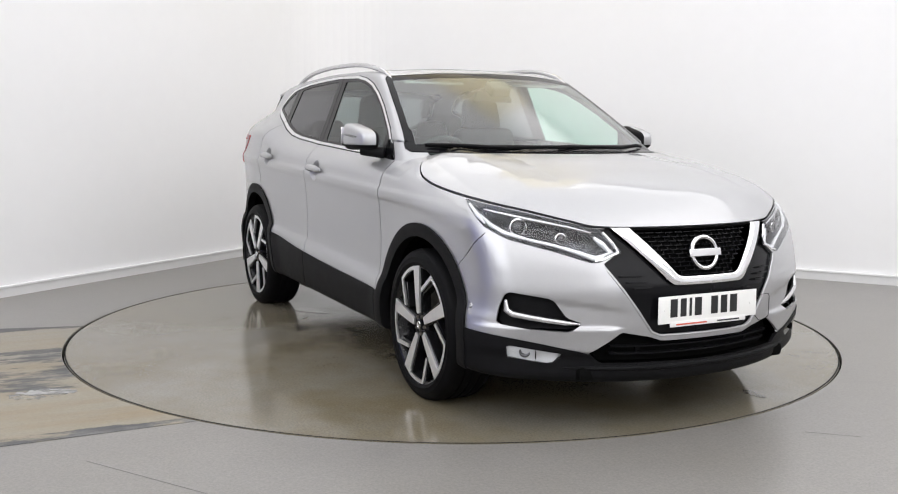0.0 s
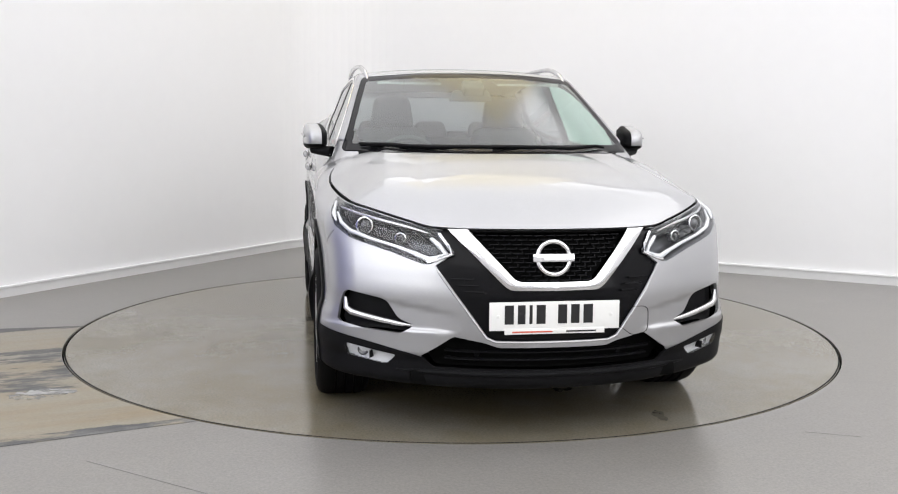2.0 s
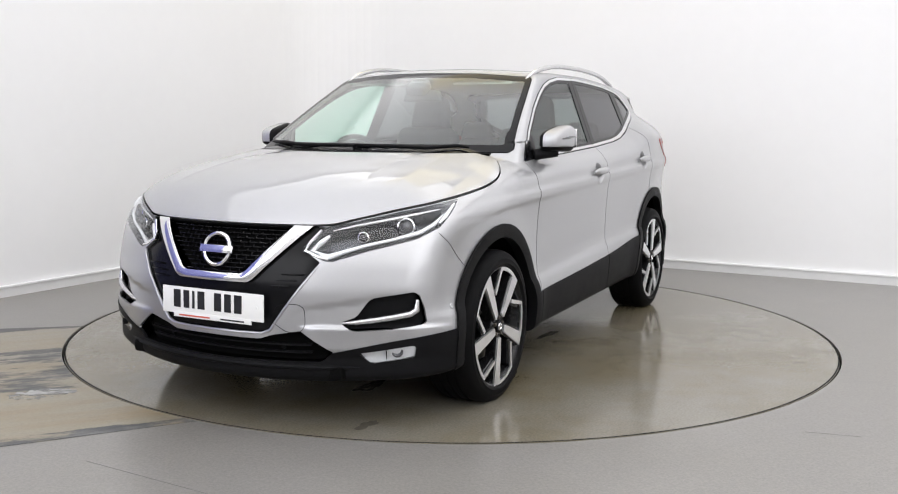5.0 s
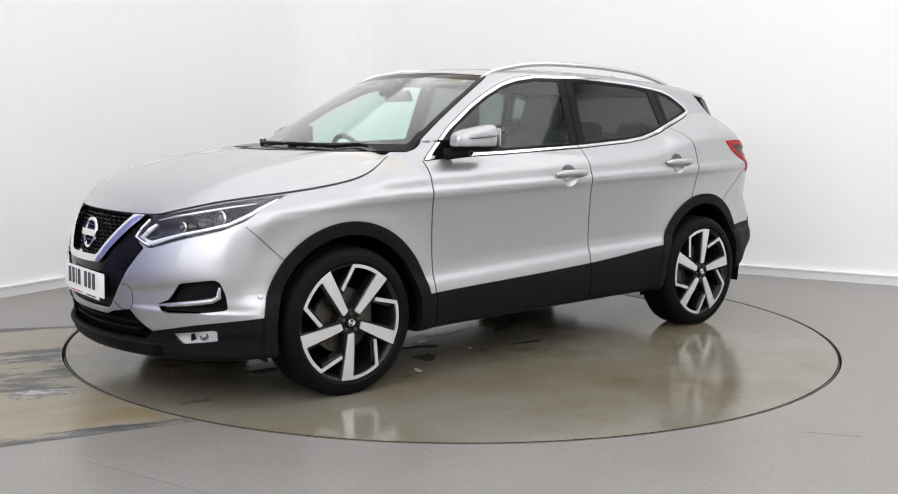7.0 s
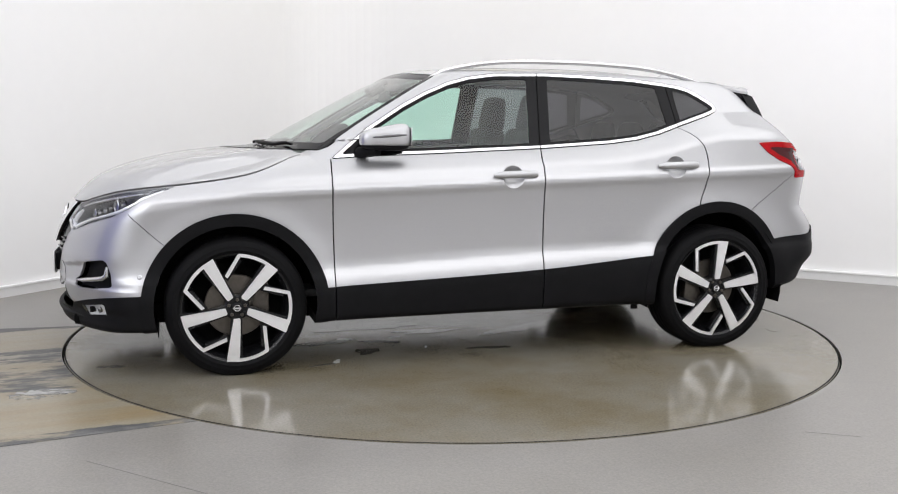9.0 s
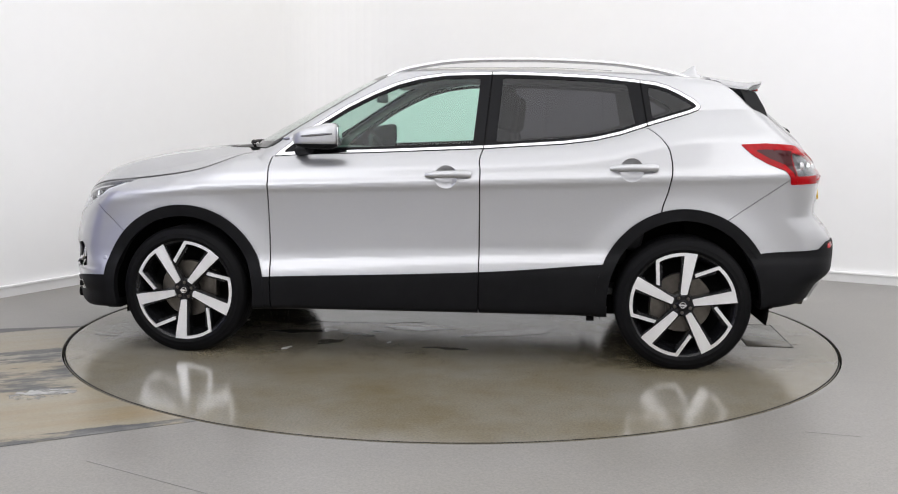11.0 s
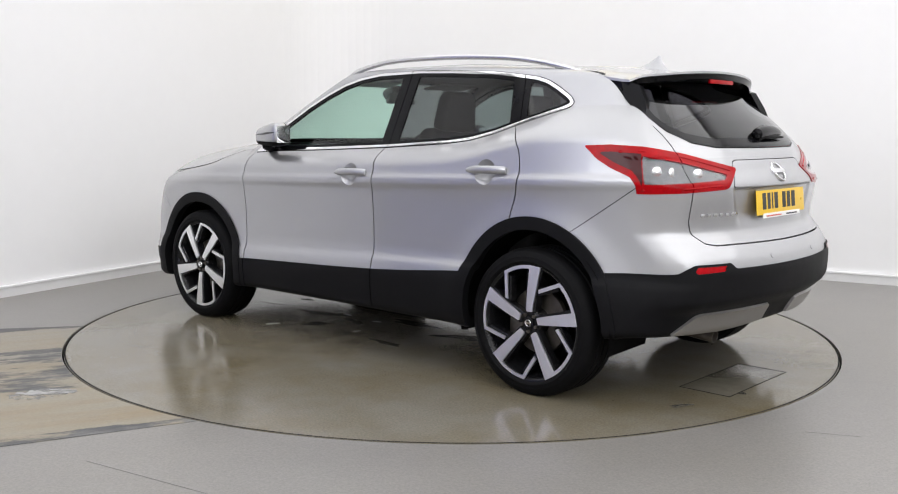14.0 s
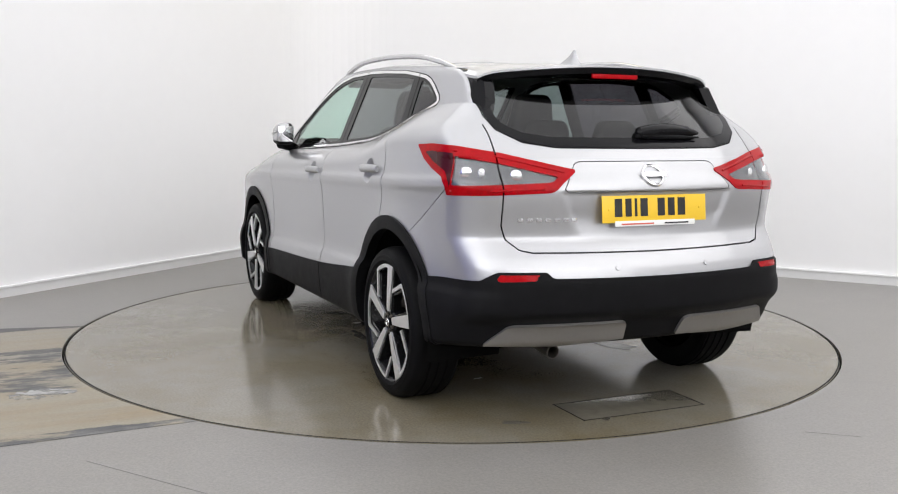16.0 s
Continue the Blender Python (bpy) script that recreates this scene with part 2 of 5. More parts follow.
def tube(path, r, seg=10, bm=None, squash=1.0, closed=False):
    """A round bar along the points of path; r is one radius or one for each point."""
    bm = bm or bmesh.new()
    path = [Vector(p) for p in path]
    n = len(path)
    rings = []
    for i, p in enumerate(path):
        a, b = (path[(i - 1) % n], path[(i + 1) % n]) if closed else (path[max(i - 1, 0)], path[min(i + 1, n - 1)])
        d = (b - a).normalized()
        side = d.cross(Vector((0, 0, 1)))
        side = side.normalized() if side.length > 0.05 else Vector((0, 1, 0))
        up = side.cross(d)
        rad = r if isinstance(r, (int, float)) else r[i]
        rings.append([bm.verts.new(p + (side * math.cos(k * math.tau / seg) * squash + up * math.sin(k * math.tau / seg)) * rad) for k in range(seg)])
    for i in range(n if closed else n - 1):
        a, b = rings[i], rings[(i + 1) % n]
        for k in range(seg):
            bm.faces.new((a[k], a[(k + 1) % seg], b[(k + 1) % seg], b[k]))
    if not closed:
        bm.faces.new(rings[0][::-1])
        bm.faces.new(rings[-1])
    return bm


def lathe(profile, m=Matrix(), seg=64, bm=None, caps=False):
    """profile: (radius, height) pairs turned about local z, then moved by m."""
    bm = bm or bmesh.new()
    rings = [[bm.verts.new(m @ Vector((r * math.cos(k * math.tau / seg), r * math.sin(k * math.tau / seg), h))) for k in range(seg)] for r, h in profile]
    for a, b in zip(rings, rings[1:]):
        for k in range(seg):
            bm.faces.new((a[k], a[(k + 1) % seg], b[(k + 1) % seg], b[k]))
    if caps:
        bm.faces.new(rings[0][::-1])
        bm.faces.new(rings[-1])
    return bm


def slab(poly, depth, m=Matrix(), bevel=0.0, bm=None):
    """A flat outline (u, v) given a thickness along local z, then moved by m."""
    bm = bm or bmesh.new()
    old = set(bm.verts)
    lo, hi = ([bm.verts.new((u, v, h)) for u, v in poly] for h in (0, depth))
    n = len(poly)
    bm.faces.new(lo[::-1])
    topf = bm.faces.new(hi)
    for i in range(n):
        bm.faces.new((lo[i], lo[(i + 1) % n], hi[(i + 1) % n], hi[i]))
    if bevel:
        bmesh.ops.bevel(bm, geom=list(topf.edges), offset=bevel, segments=2, affect="EDGES")
    for v in bm.verts:
        if v not in old:
            v.co = m @ v.co
    return bm


def thing(name, label, category, group="", kind=""):
    return tagged(new(name), label, category, group, kind)


# ---- room ----
fillet = 0.8


def room_loop(off):
    """The room's outline, off metres outside the wall's face, with the far corner rounded."""
    pts = []
    for k in range(17):
        a = math.pi / 2 * k / 16
        pts.append((fillet - (fillet + off) * math.cos(a), fillet - (fillet + off) * math.sin(a)))
    return [tuple(room(u, v)) for u, v in ((ROOM_L + off, ROOM_W + off), (-off, ROOM_W + off), *pts, (ROOM_L + off, -off))]


def wall_band(name, loop_in, loop_out, z0, z1, mat, bevel=0.0):
    n = len(loop_in)
    V, F = [], []
    for lp, z in ((loop_in, z0), (loop_in, z1), (loop_out, z1), (loop_out, z0)):
        V += [(p[0], p[1], z) for p in lp]
    for i in range(n):
        j = (i + 1) % n
        for a in range(4):
            b = (a + 1) % 4
            F.append((a * n + i, a * n + j, b * n + j, b * n + i))
    ob = put(name, V, F, mat, smooth=False)
    return ob


tagged(wall_band("wall", room_loop(0), room_loop(0.15), -0.1, ROOM_H, WALL), "smooth white studio wall with a rounded corner", "wall", kind="structure")
tagged(wall_band("baseboard", room_loop(-0.022), room_loop(-0.001), GROUND, 0.060, SKIRT), "white boxed skirting along the studio wall", "baseboard", kind="structure")
tagged(wall_band("trim", room_loop(-0.030), room_loop(-0.001), 0.0605, 0.073, WALL), "bright white cap strip on the skirting", "trim", kind="structure")
cz = box((ROOM_L + 0.4, ROOM_W + 0.4, 0.1))
ob = part("ceiling", cz, CEIL, None, "white painted studio ceiling")
ob.matrix_world = Matrix.Translation(room(ROOM_L / 2, ROOM_W / 2, ROOM_H + 0.05)) @ pose(0, 0, 0, 0, 0, ROOM_TURN)
tagged(ob, category="ceiling", kind="structure")
# out-of-view casing above each panel, the added ceiling-wide fill included
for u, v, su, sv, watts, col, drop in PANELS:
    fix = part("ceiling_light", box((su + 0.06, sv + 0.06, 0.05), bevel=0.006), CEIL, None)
    tagged(fix, "large flat white soft light out of view under the ceiling" if su > 2 else "warm light panel under the ceiling", "ceiling light", "studio lights")
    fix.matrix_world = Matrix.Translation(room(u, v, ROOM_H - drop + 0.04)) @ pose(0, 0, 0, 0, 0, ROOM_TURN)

for eye, aim, watts, col in SOFTBOXES:
    m = look(eye, aim)
    sb = thing("softbox", "large white studio softbox on a white stand", "softbox", "studio lights")
    part("case", box((4.5, 2.2, 0.25), bevel=0.03, turn=m @ pose(0, 0, 0.16)), CEIL, sb, "white fabric case")
    part("stand", tube([(eye[0], eye[1] - 0.12, 0.0), (eye[0], eye[1] - 0.12, 2.2)], 0.03), CEIL, sb, "white stand")

# unseen closed roller shutter where the stained way comes in; its violet replaces a blue glow
def shutter(u0, u1, height):
    bm = bmesh.new()
    for i in range(int(height / 0.1)):
        box((u1 - u0, 0.03, 0.094), (0, 0, 0.05 + 0.1 * i), 0.012, 2, bm=bm)
    ob = part("door_1", bm, SHUTTER, None, "unseen closed roller shutter in the studio wall, violet for a blue glow")
    ob.matrix_world = Matrix.Translation(room((u0 + u1) / 2, 0.062, GROUND)) @ pose(0, 0, 0, 0, 0, ROOM_TURN)
    tagged(ob, category="door", kind="structure")


shutter(6.0, 10.8, 3.5)
DISC_R, RING_R = 2.246, 2.256


def ring_sheet(name, r0, outline, z, mat):
    """Floor with a round hole of radius r0."""
    n = len(outline)
    V = [(r0 * math.cos(math.tau * k / n), r0 * math.sin(math.tau * k / n), z) for k in range(n)] + [(p[0], p[1], z) for p in outline]
    V += [(r0 * math.cos(math.tau * k / n), r0 * math.sin(math.tau * k / n), z - 0.06) for k in range(n)]
    F = []
    for k in range(n):
        j = (k + 1) % n
        F += [(k, n + k, n + j, j), (k, j, 2 * n + j, 2 * n + k)]
    return put(name, V, F, mat, smooth=False)


outline = []
for k in range(192):
    a = math.tau * k / 192
    outline.append((13 * math.cos(a), 13 * math.sin(a)))
tagged(ring_sheet("floor", RING_R, outline, GROUND, FLOOR), "grey painted concrete studio floor with a soft sheen", "floor", kind="structure")
pit = lathe([(0.0, -0.06), (2.6, -0.06)], seg=96)
tagged(part("ground", pit, GROOVE, None), "dark pit floor under the turntable gap", "ground", kind="structure")

# stained way that leads onto the turntable
way = []
for k in range(25):
    a = radians(-118.2 - (177.2 - 118.2) * k / 24)
    way.append((2.259 * math.cos(a), 2.259 * math.sin(a)))
way += [(-2.714, -0.215), (-4.6, -0.66), (-4.0, -3.5), (-1.73, -2.335)]
stain = part("floor_patch", slab(way, 0.001, pose(0, 0, GROUND + 0.0008)), STAIN, None, "brown stained floor strip with grey scrapes")
tagged(stain, category="floor strip", kind="structure")
rng = random.Random(4)


def scrape(name, pts, width, mat, label, lift):
    """A worn streak: a thin ragged sheet along a line on the floor."""
    n = 26
    up, lo = [], []
    for i in range(n + 1):
        t = i / n
        p = Vector(pts[0]).lerp(Vector(pts[1]), t)
        d = (Vector(pts[1]) - Vector(pts[0])).normalized()
        q = Vector((-d.y, d.x))
        w = width * math.sin(math.pi * min(1, 0.12 + t * 0.86)) ** 0.5
        up.append(p + q * w * rng.uniform(0.25, 0.6))
        lo.append(p - q * w * rng.uniform(0.25, 0.6))
    ob = part(name, slab([tuple(p) for p in up + lo[::-1]], 0.0006, pose(0, 0, GROUND + lift)), mat, None, label)
    return tagged(ob, category="floor mark", kind="structure")


FLAKE = scuffed("white_flaked_floor", ((0.22, 0.22, 0.22), (0.34, 0.34, 0.33), (0.48, 0.48, 0.46)), 0.45)
scrape("chalk_mark", ((-2.00, -1.67), (-1.74, -1.55)), 0.17, FLAKE, "whitish flaked patch on the floor strip", 0.0026)
CRACK = plain("fine_floor_crack", (0.22, 0.215, 0.205), 0.6)
for p, q in (((-1.35, -2.48), (-0.55, -2.95)), ((1.45, -2.06), (1.66, -2.12))):
    d = Vector((*q, 0)) - Vector((*p, 0))
    mid = (Vector((*p, 0)) + Vector((*q, 0))) / 2
    crack = part("floor_crack", box((d.length, 0.0022, 0.001), turn=Matrix.Translation((mid.x, mid.y, GROUND + 0.0012)) @ pose(0, 0, 0, 0, 0, math.degrees(math.atan2(d.y, d.x)))), CRACK, None, "hairline crack in the grey floor")
    tagged(crack, category="floor mark", kind="structure")

# ---- turntable ----
turntable = thing("turntable", "round grey turntable set flush in the floor", "turntable")
bm = lathe([(0.0, 0.0), (0.6, 0.0), (1.4, 0.0), (DISC_R - 0.004, 0.0), (DISC_R, -0.003), (DISC_R, -0.045)], seg=192)
part("platform", bm, DISC, turntable)
bm = lathe([(DISC_R - 0.009, 0.0008), (DISC_R - 0.001, 0.0008)], seg=192)
part("rim", bm, GROOVE, turntable, "thin dark edge")


def blot(name, x, y, rx, ry, mat, turn=0.0, seed=1):
    r2 = random.Random(seed)
    ph = [r2.uniform(0, 6.3) for _ in range(5)]
    pts = []
    for k in range(40):
        a = math.tau * k / 40
        w = 1 + 0.22 * math.sin(2 * a + ph[0]) + 0.16 * math.sin(3 * a + ph[1]) + 0.12 * math.sin(5 * a + ph[2]) + 0.07 * math.sin(9 * a + ph[3])
        pts.append((rx * w * math.cos(a), ry * w * math.sin(a)))
    return part(name, slab(pts, 0.0012, pose(x, y, 0.0003, 0, 0, turn)), mat, turntable)



# ---- the car's outer form ----
def lut(v, xs, ys):
    """Smooth curve through (xs, ys), monotone between its points."""
    xs, ys = np.array(xs, float), np.array(ys, float)
    d = np.diff(ys) / np.diff(xs)
    m = np.concatenate([[d[0]], np.where(d[:-1] * d[1:] > 0, 2 * d[:-1] * d[1:] / np.where(d[:-1] + d[1:] == 0, 1, d[:-1] + d[1:]), 0), [d[-1]]])
    v = np.clip(v, xs[0], xs[-1])
    i = np.clip(np.searchsorted(xs, v) - 1, 0, len(xs) - 2)
    h = xs[i + 1] - xs[i]
    t = (v - xs[i]) / h
    return (2 * t**3 - 3 * t**2 + 1) * ys[i] + (t**3 - 2 * t**2 + t) * h * m[i] + (3 * t**2 - 2 * t**3) * ys[i + 1] + (t**3 - t**2) * h * m[i + 1]


def smax(a, b, k):
    h = np.clip(0.5 + 0.5 * (a - b) / k, 0, 1)
    return b + (a - b) * h + k * h * (1 - h)


def smin(a, b, k):
    return -smax(-a, -b, k)


def belt(x):
    return lut(x, [-2.3, -1.6, -1.38, -1.1, -0.96, -0.75, -0.28, 0.31, 0.83, 1.2], [1.30, 1.325, 1.315, 1.24, 1.195, 1.155, 1.12, 1.088, 1.058, 1.04])


def half_width(x, z):
    house = 0.795 - 0.40 * (z - 1.07) - 0.10 * np.clip(-1.0 - x, 0, 2) ** 2
    w = z + 0.035 * x * np.clip((z - 0.6) / 0.25, 0, 1) * (np.abs(x) < 3)  # the crease climbs towards the rear
    w = w + 0.05 * np.clip(x, -0.95, 0.95) * np.clip((0.64 - z) / 0.10, 0, 1)  # so does the lower fold
    flank = lut(w, [0.1, 0.22, 0.28, 0.36, 0.43, 0.50, 0.55, 0.60, 0.70, 0.82, 0.89, 0.925, 0.94, 0.97, 1.02, 1.1, 1.2, 1.3],
                [0.80, 0.865, 0.886, 0.895, 0.899, 0.891, 0.874, 0.870, 0.872, 0.879, 0.886, 0.893, 0.893, 0.881, 0.872, 0.860, 0.845, 0.82])
    flank = flank - 0.078 * np.clip(x - 1.3, 0, 2) ** 2 - 0.20 * np.clip(-1.3 - x, 0, 2) ** 2
    for ax, rad in ((1.325, 0.46), (-1.325, 0.47)):  # flares over the wheels
        r = np.hypot(x - ax, (z - 0.34))
        flank = flank + 0.012 * np.exp(-((r - rad + 0.03) / 0.09) ** 2) * (z > 0.2)
    b = belt(x)
    low = smin(flank, house + 1.05 * (b - z), 0.06)
    return np.where(z > b, house, low)


def top(x, y):
    a = np.abs(y)
    drop = lut(x, [0.8, 1.06, 1.29, 1.62, 2.1], [0.05, 0.07, 0.115, 0.14, 0.12])
    hood = lut(x, [0.6, 1.0, 1.21, 1.53, 1.76, 1.9, 2.0, 2.08, 2.14, 2.20], [1.125, 1.118, 1.108, 1.078, 1.034, 0.992, 0.948, 0.900, 0.852, 0.79])
    hood = hood - drop * (a / 0.8) ** 2.8
    line = 0.60 - 0.10 * np.clip(1.6 - x, -0.4, 0.6)  # raised flanks of the bonnet
    hood = hood + 0.024 * np.clip(1 - np.sqrt(((a - line) / 0.16) ** 2 + 0.004), 0, 1) * np.clip((2.02 - x) / 0.3, 0, 1)
    base = 1.17 - 0.27 * (a / 0.75) ** 2
    d = base - x
    screen = 1.095 + 0.585 * d - 0.05 * d**2 * 1.3
    roof = lut(x, [-1.9, -1.7, -1.4, -1.0, -0.5, -0.1, 0.2, 0.42, 0.7], [1.455, 1.482, 1.518, 1.548, 1.568, 1.566, 1.548, 1.520, 1.46])
    roof = roof - 0.032 * (a / 0.6) ** 2.2
    return smin(np.maximum(hood, screen), roof, 0.03)


def front(y, z):
    c = lut(z, [0.1, 0.2, 0.25, 0.30, 0.36, 0.45, 0.56, 0.65, 0.73, 0.82, 0.9, 1.2], [2.16, 2.195, 2.212, 2.212, 2.215, 2.225, 2.230, 2.215, 2.190, 2.150, 2.10, 1.9])
    lip = np.clip((0.442 - z) / 0.016, 0, 1) * np.clip((z - 0.30) / 0.05, 0, 1) * np.clip((np.abs(y) - 0.36) / 0.10, 0, 1)
    c = c + 0.016 * lip * lip * (3 - 2 * lip)
    a = np.abs(y)
    under = 0.520 + 0.147 * (a - 0.426) - z  # fold that runs inwards from the bumper recess
    c = c - 0.009 * np.clip(under / 0.02, 0, 1) * np.clip(1 - under / 0.11, 0, 1) * np.clip((a - 0.36) / 0.10, 0, 1) * np.clip((0.80 - a) / 0.1, 0, 1)
    return c - 0.465 * a ** 2.1


def rear(y, z):
    c = lut(z, [0.1, 0.3, 0.36, 0.43, 0.50, 0.60, 0.655, 0.70, 0.74, 0.79, 0.97, 1.05, 1.15, 1.25, 1.33, 1.45, 1.6],
            [-2.0, -2.06, -2.09, -2.13, -2.195, -2.20, -2.19, -2.165, -2.132, -2.098, -2.116, -2.072, -2.005, -1.905, -1.815, -1.68, -1.50])
    a = np.abs(y)
    dent = np.clip((0.43 - a - 0.35 * (0.95 - z)) / 0.05, 0, 1) * np.clip((z - 0.775) / 0.10, 0, 1) * np.clip((0.972 - z) / 0.014, 0, 1)
    c = c + 0.014 * dent * dent * (3 - 2 * dent)
    return c + 0.264 * np.abs(y) ** 2.13 * np.where(z > 1.1, 1 + 0.8 * np.clip(z - 1.1, 0, 1), 1)


def floor_z(x):
    return lut(x, [-2.3, -1.9, -1.72, -1.4, 0, 1.6, 1.8, 2.1, 2.3], [0.345, 0.335, 0.32, 0.26, 0.255, 0.235, 0.225, 0.205, 0.20])


def body(p):
    """Below zero inside the car's outer form, above it outside."""
    x, y, z = p[:, 0], np.abs(p[:, 1]), p[:, 2]
    f = y - half_width(x, z)
    slope = np.where(x > 1.05, 0.3, np.where(x > 0.35, 0.55, 0.1))
    f = smax(f, (z - top(x, y)) / np.sqrt(1 + slope**2), np.where(z > 1.15, 0.03, 0.07))
    f = smax(f, x - front(y, z), 0.09)
    lean = np.where(z > 1.1, 1.45, 1.0)
    f = smax(f, (rear(y, z) - x) / lean, np.where(z > 1.1, 0.06, 0.12))
    return smax(f, floor_z(x) - z, 0.03)


def shoot(o, d, far=1.6, n=34):
    """Where rays that start inside leave the form."""
    if len(o) == 1:  # one ray: try many places at once, twice
        t0, t1 = 0.0, far
        for _ in range(3):
            t = np.linspace(t0, t1, 80)
            out = body(o + t[:, None] * d) > 0
            k = max(1, int(np.argmax(out)))
            t0, t1 = t[k - 1], t[k]
        return o + t1 * d
    lo, hi = np.zeros(len(o)), np.full(len(o), far)
    for _ in range(n):
        mid = (lo + hi) / 2
        out = body(o + mid[:, None] * d) > 0
        hi, lo = np.where(out, mid, hi), np.where(out, lo, mid)
    return o + hi[:, None] * d


def slope_of(p, e=0.004):
    n = len(p)
    s = np.concatenate([p + k * e * np.eye(3)[i] for i in range(3) for k in (1, -1)])
    f = body(s).reshape(3, 2, n)
    g = (f[:, 0] - f[:, 1]).T
    return g / np.maximum(np.linalg.norm(g, axis=1), 1e-9)[:, None]

# ---- the car's skin: one form, cut into its panels ----
STEP = 0.0145


def skin_grid():
    lo, hi = np.array([-2.45, 0.0, -0.32]), np.array([2.40, 1.0, 1.78])
    clo, chi = np.array([-1.7, 0.0, 0.45]), np.array([1.7, 0.5, 0.85])
    gx, gy, gz = (np.linspace(lo[i], hi[i], int((hi[i] - lo[i]) / STEP) + 1) for i in range(3))
    V, T, off = [], [], 0
    for a, b, fixed, val, flip in ((gx, gz, 1, hi[1], True), (gx, gy, 2, hi[2], False), (gy, gz, 0, hi[0], False), (gy, gz, 0, lo[0], True)):
        A, B = np.meshgrid(a, b, indexing="ij")
        P = np.zeros((A.size, 3))
        axes = [i for i in range(3) if i != fixed]
        P[:, axes[0]], P[:, axes[1]], P[:, fixed] = A.ravel(), B.ravel(), val
        O = np.clip(P, clo, chi)
        V.append(shoot(O, (P - O) / np.linalg.norm(P - O, axis=1)[:, None]))
        n, m = len(a), len(b)
        i, j = np.meshgrid(np.arange(n - 1), np.arange(m - 1), indexing="ij")
        q = (i * m + j).ravel() + off
        t1, t2 = np.stack([q, q + m, q + m + 1], 1), np.stack([q, q + m + 1, q + 1], 1)
        t = np.concatenate([t1, t2])
        T.append(t[:, ::-1] if flip else t)
        off += n * m
    V = np.concatenate(V)
    V[:, 1] = np.maximum(V[:, 1], 0)
    return V, np.concatenate(T)


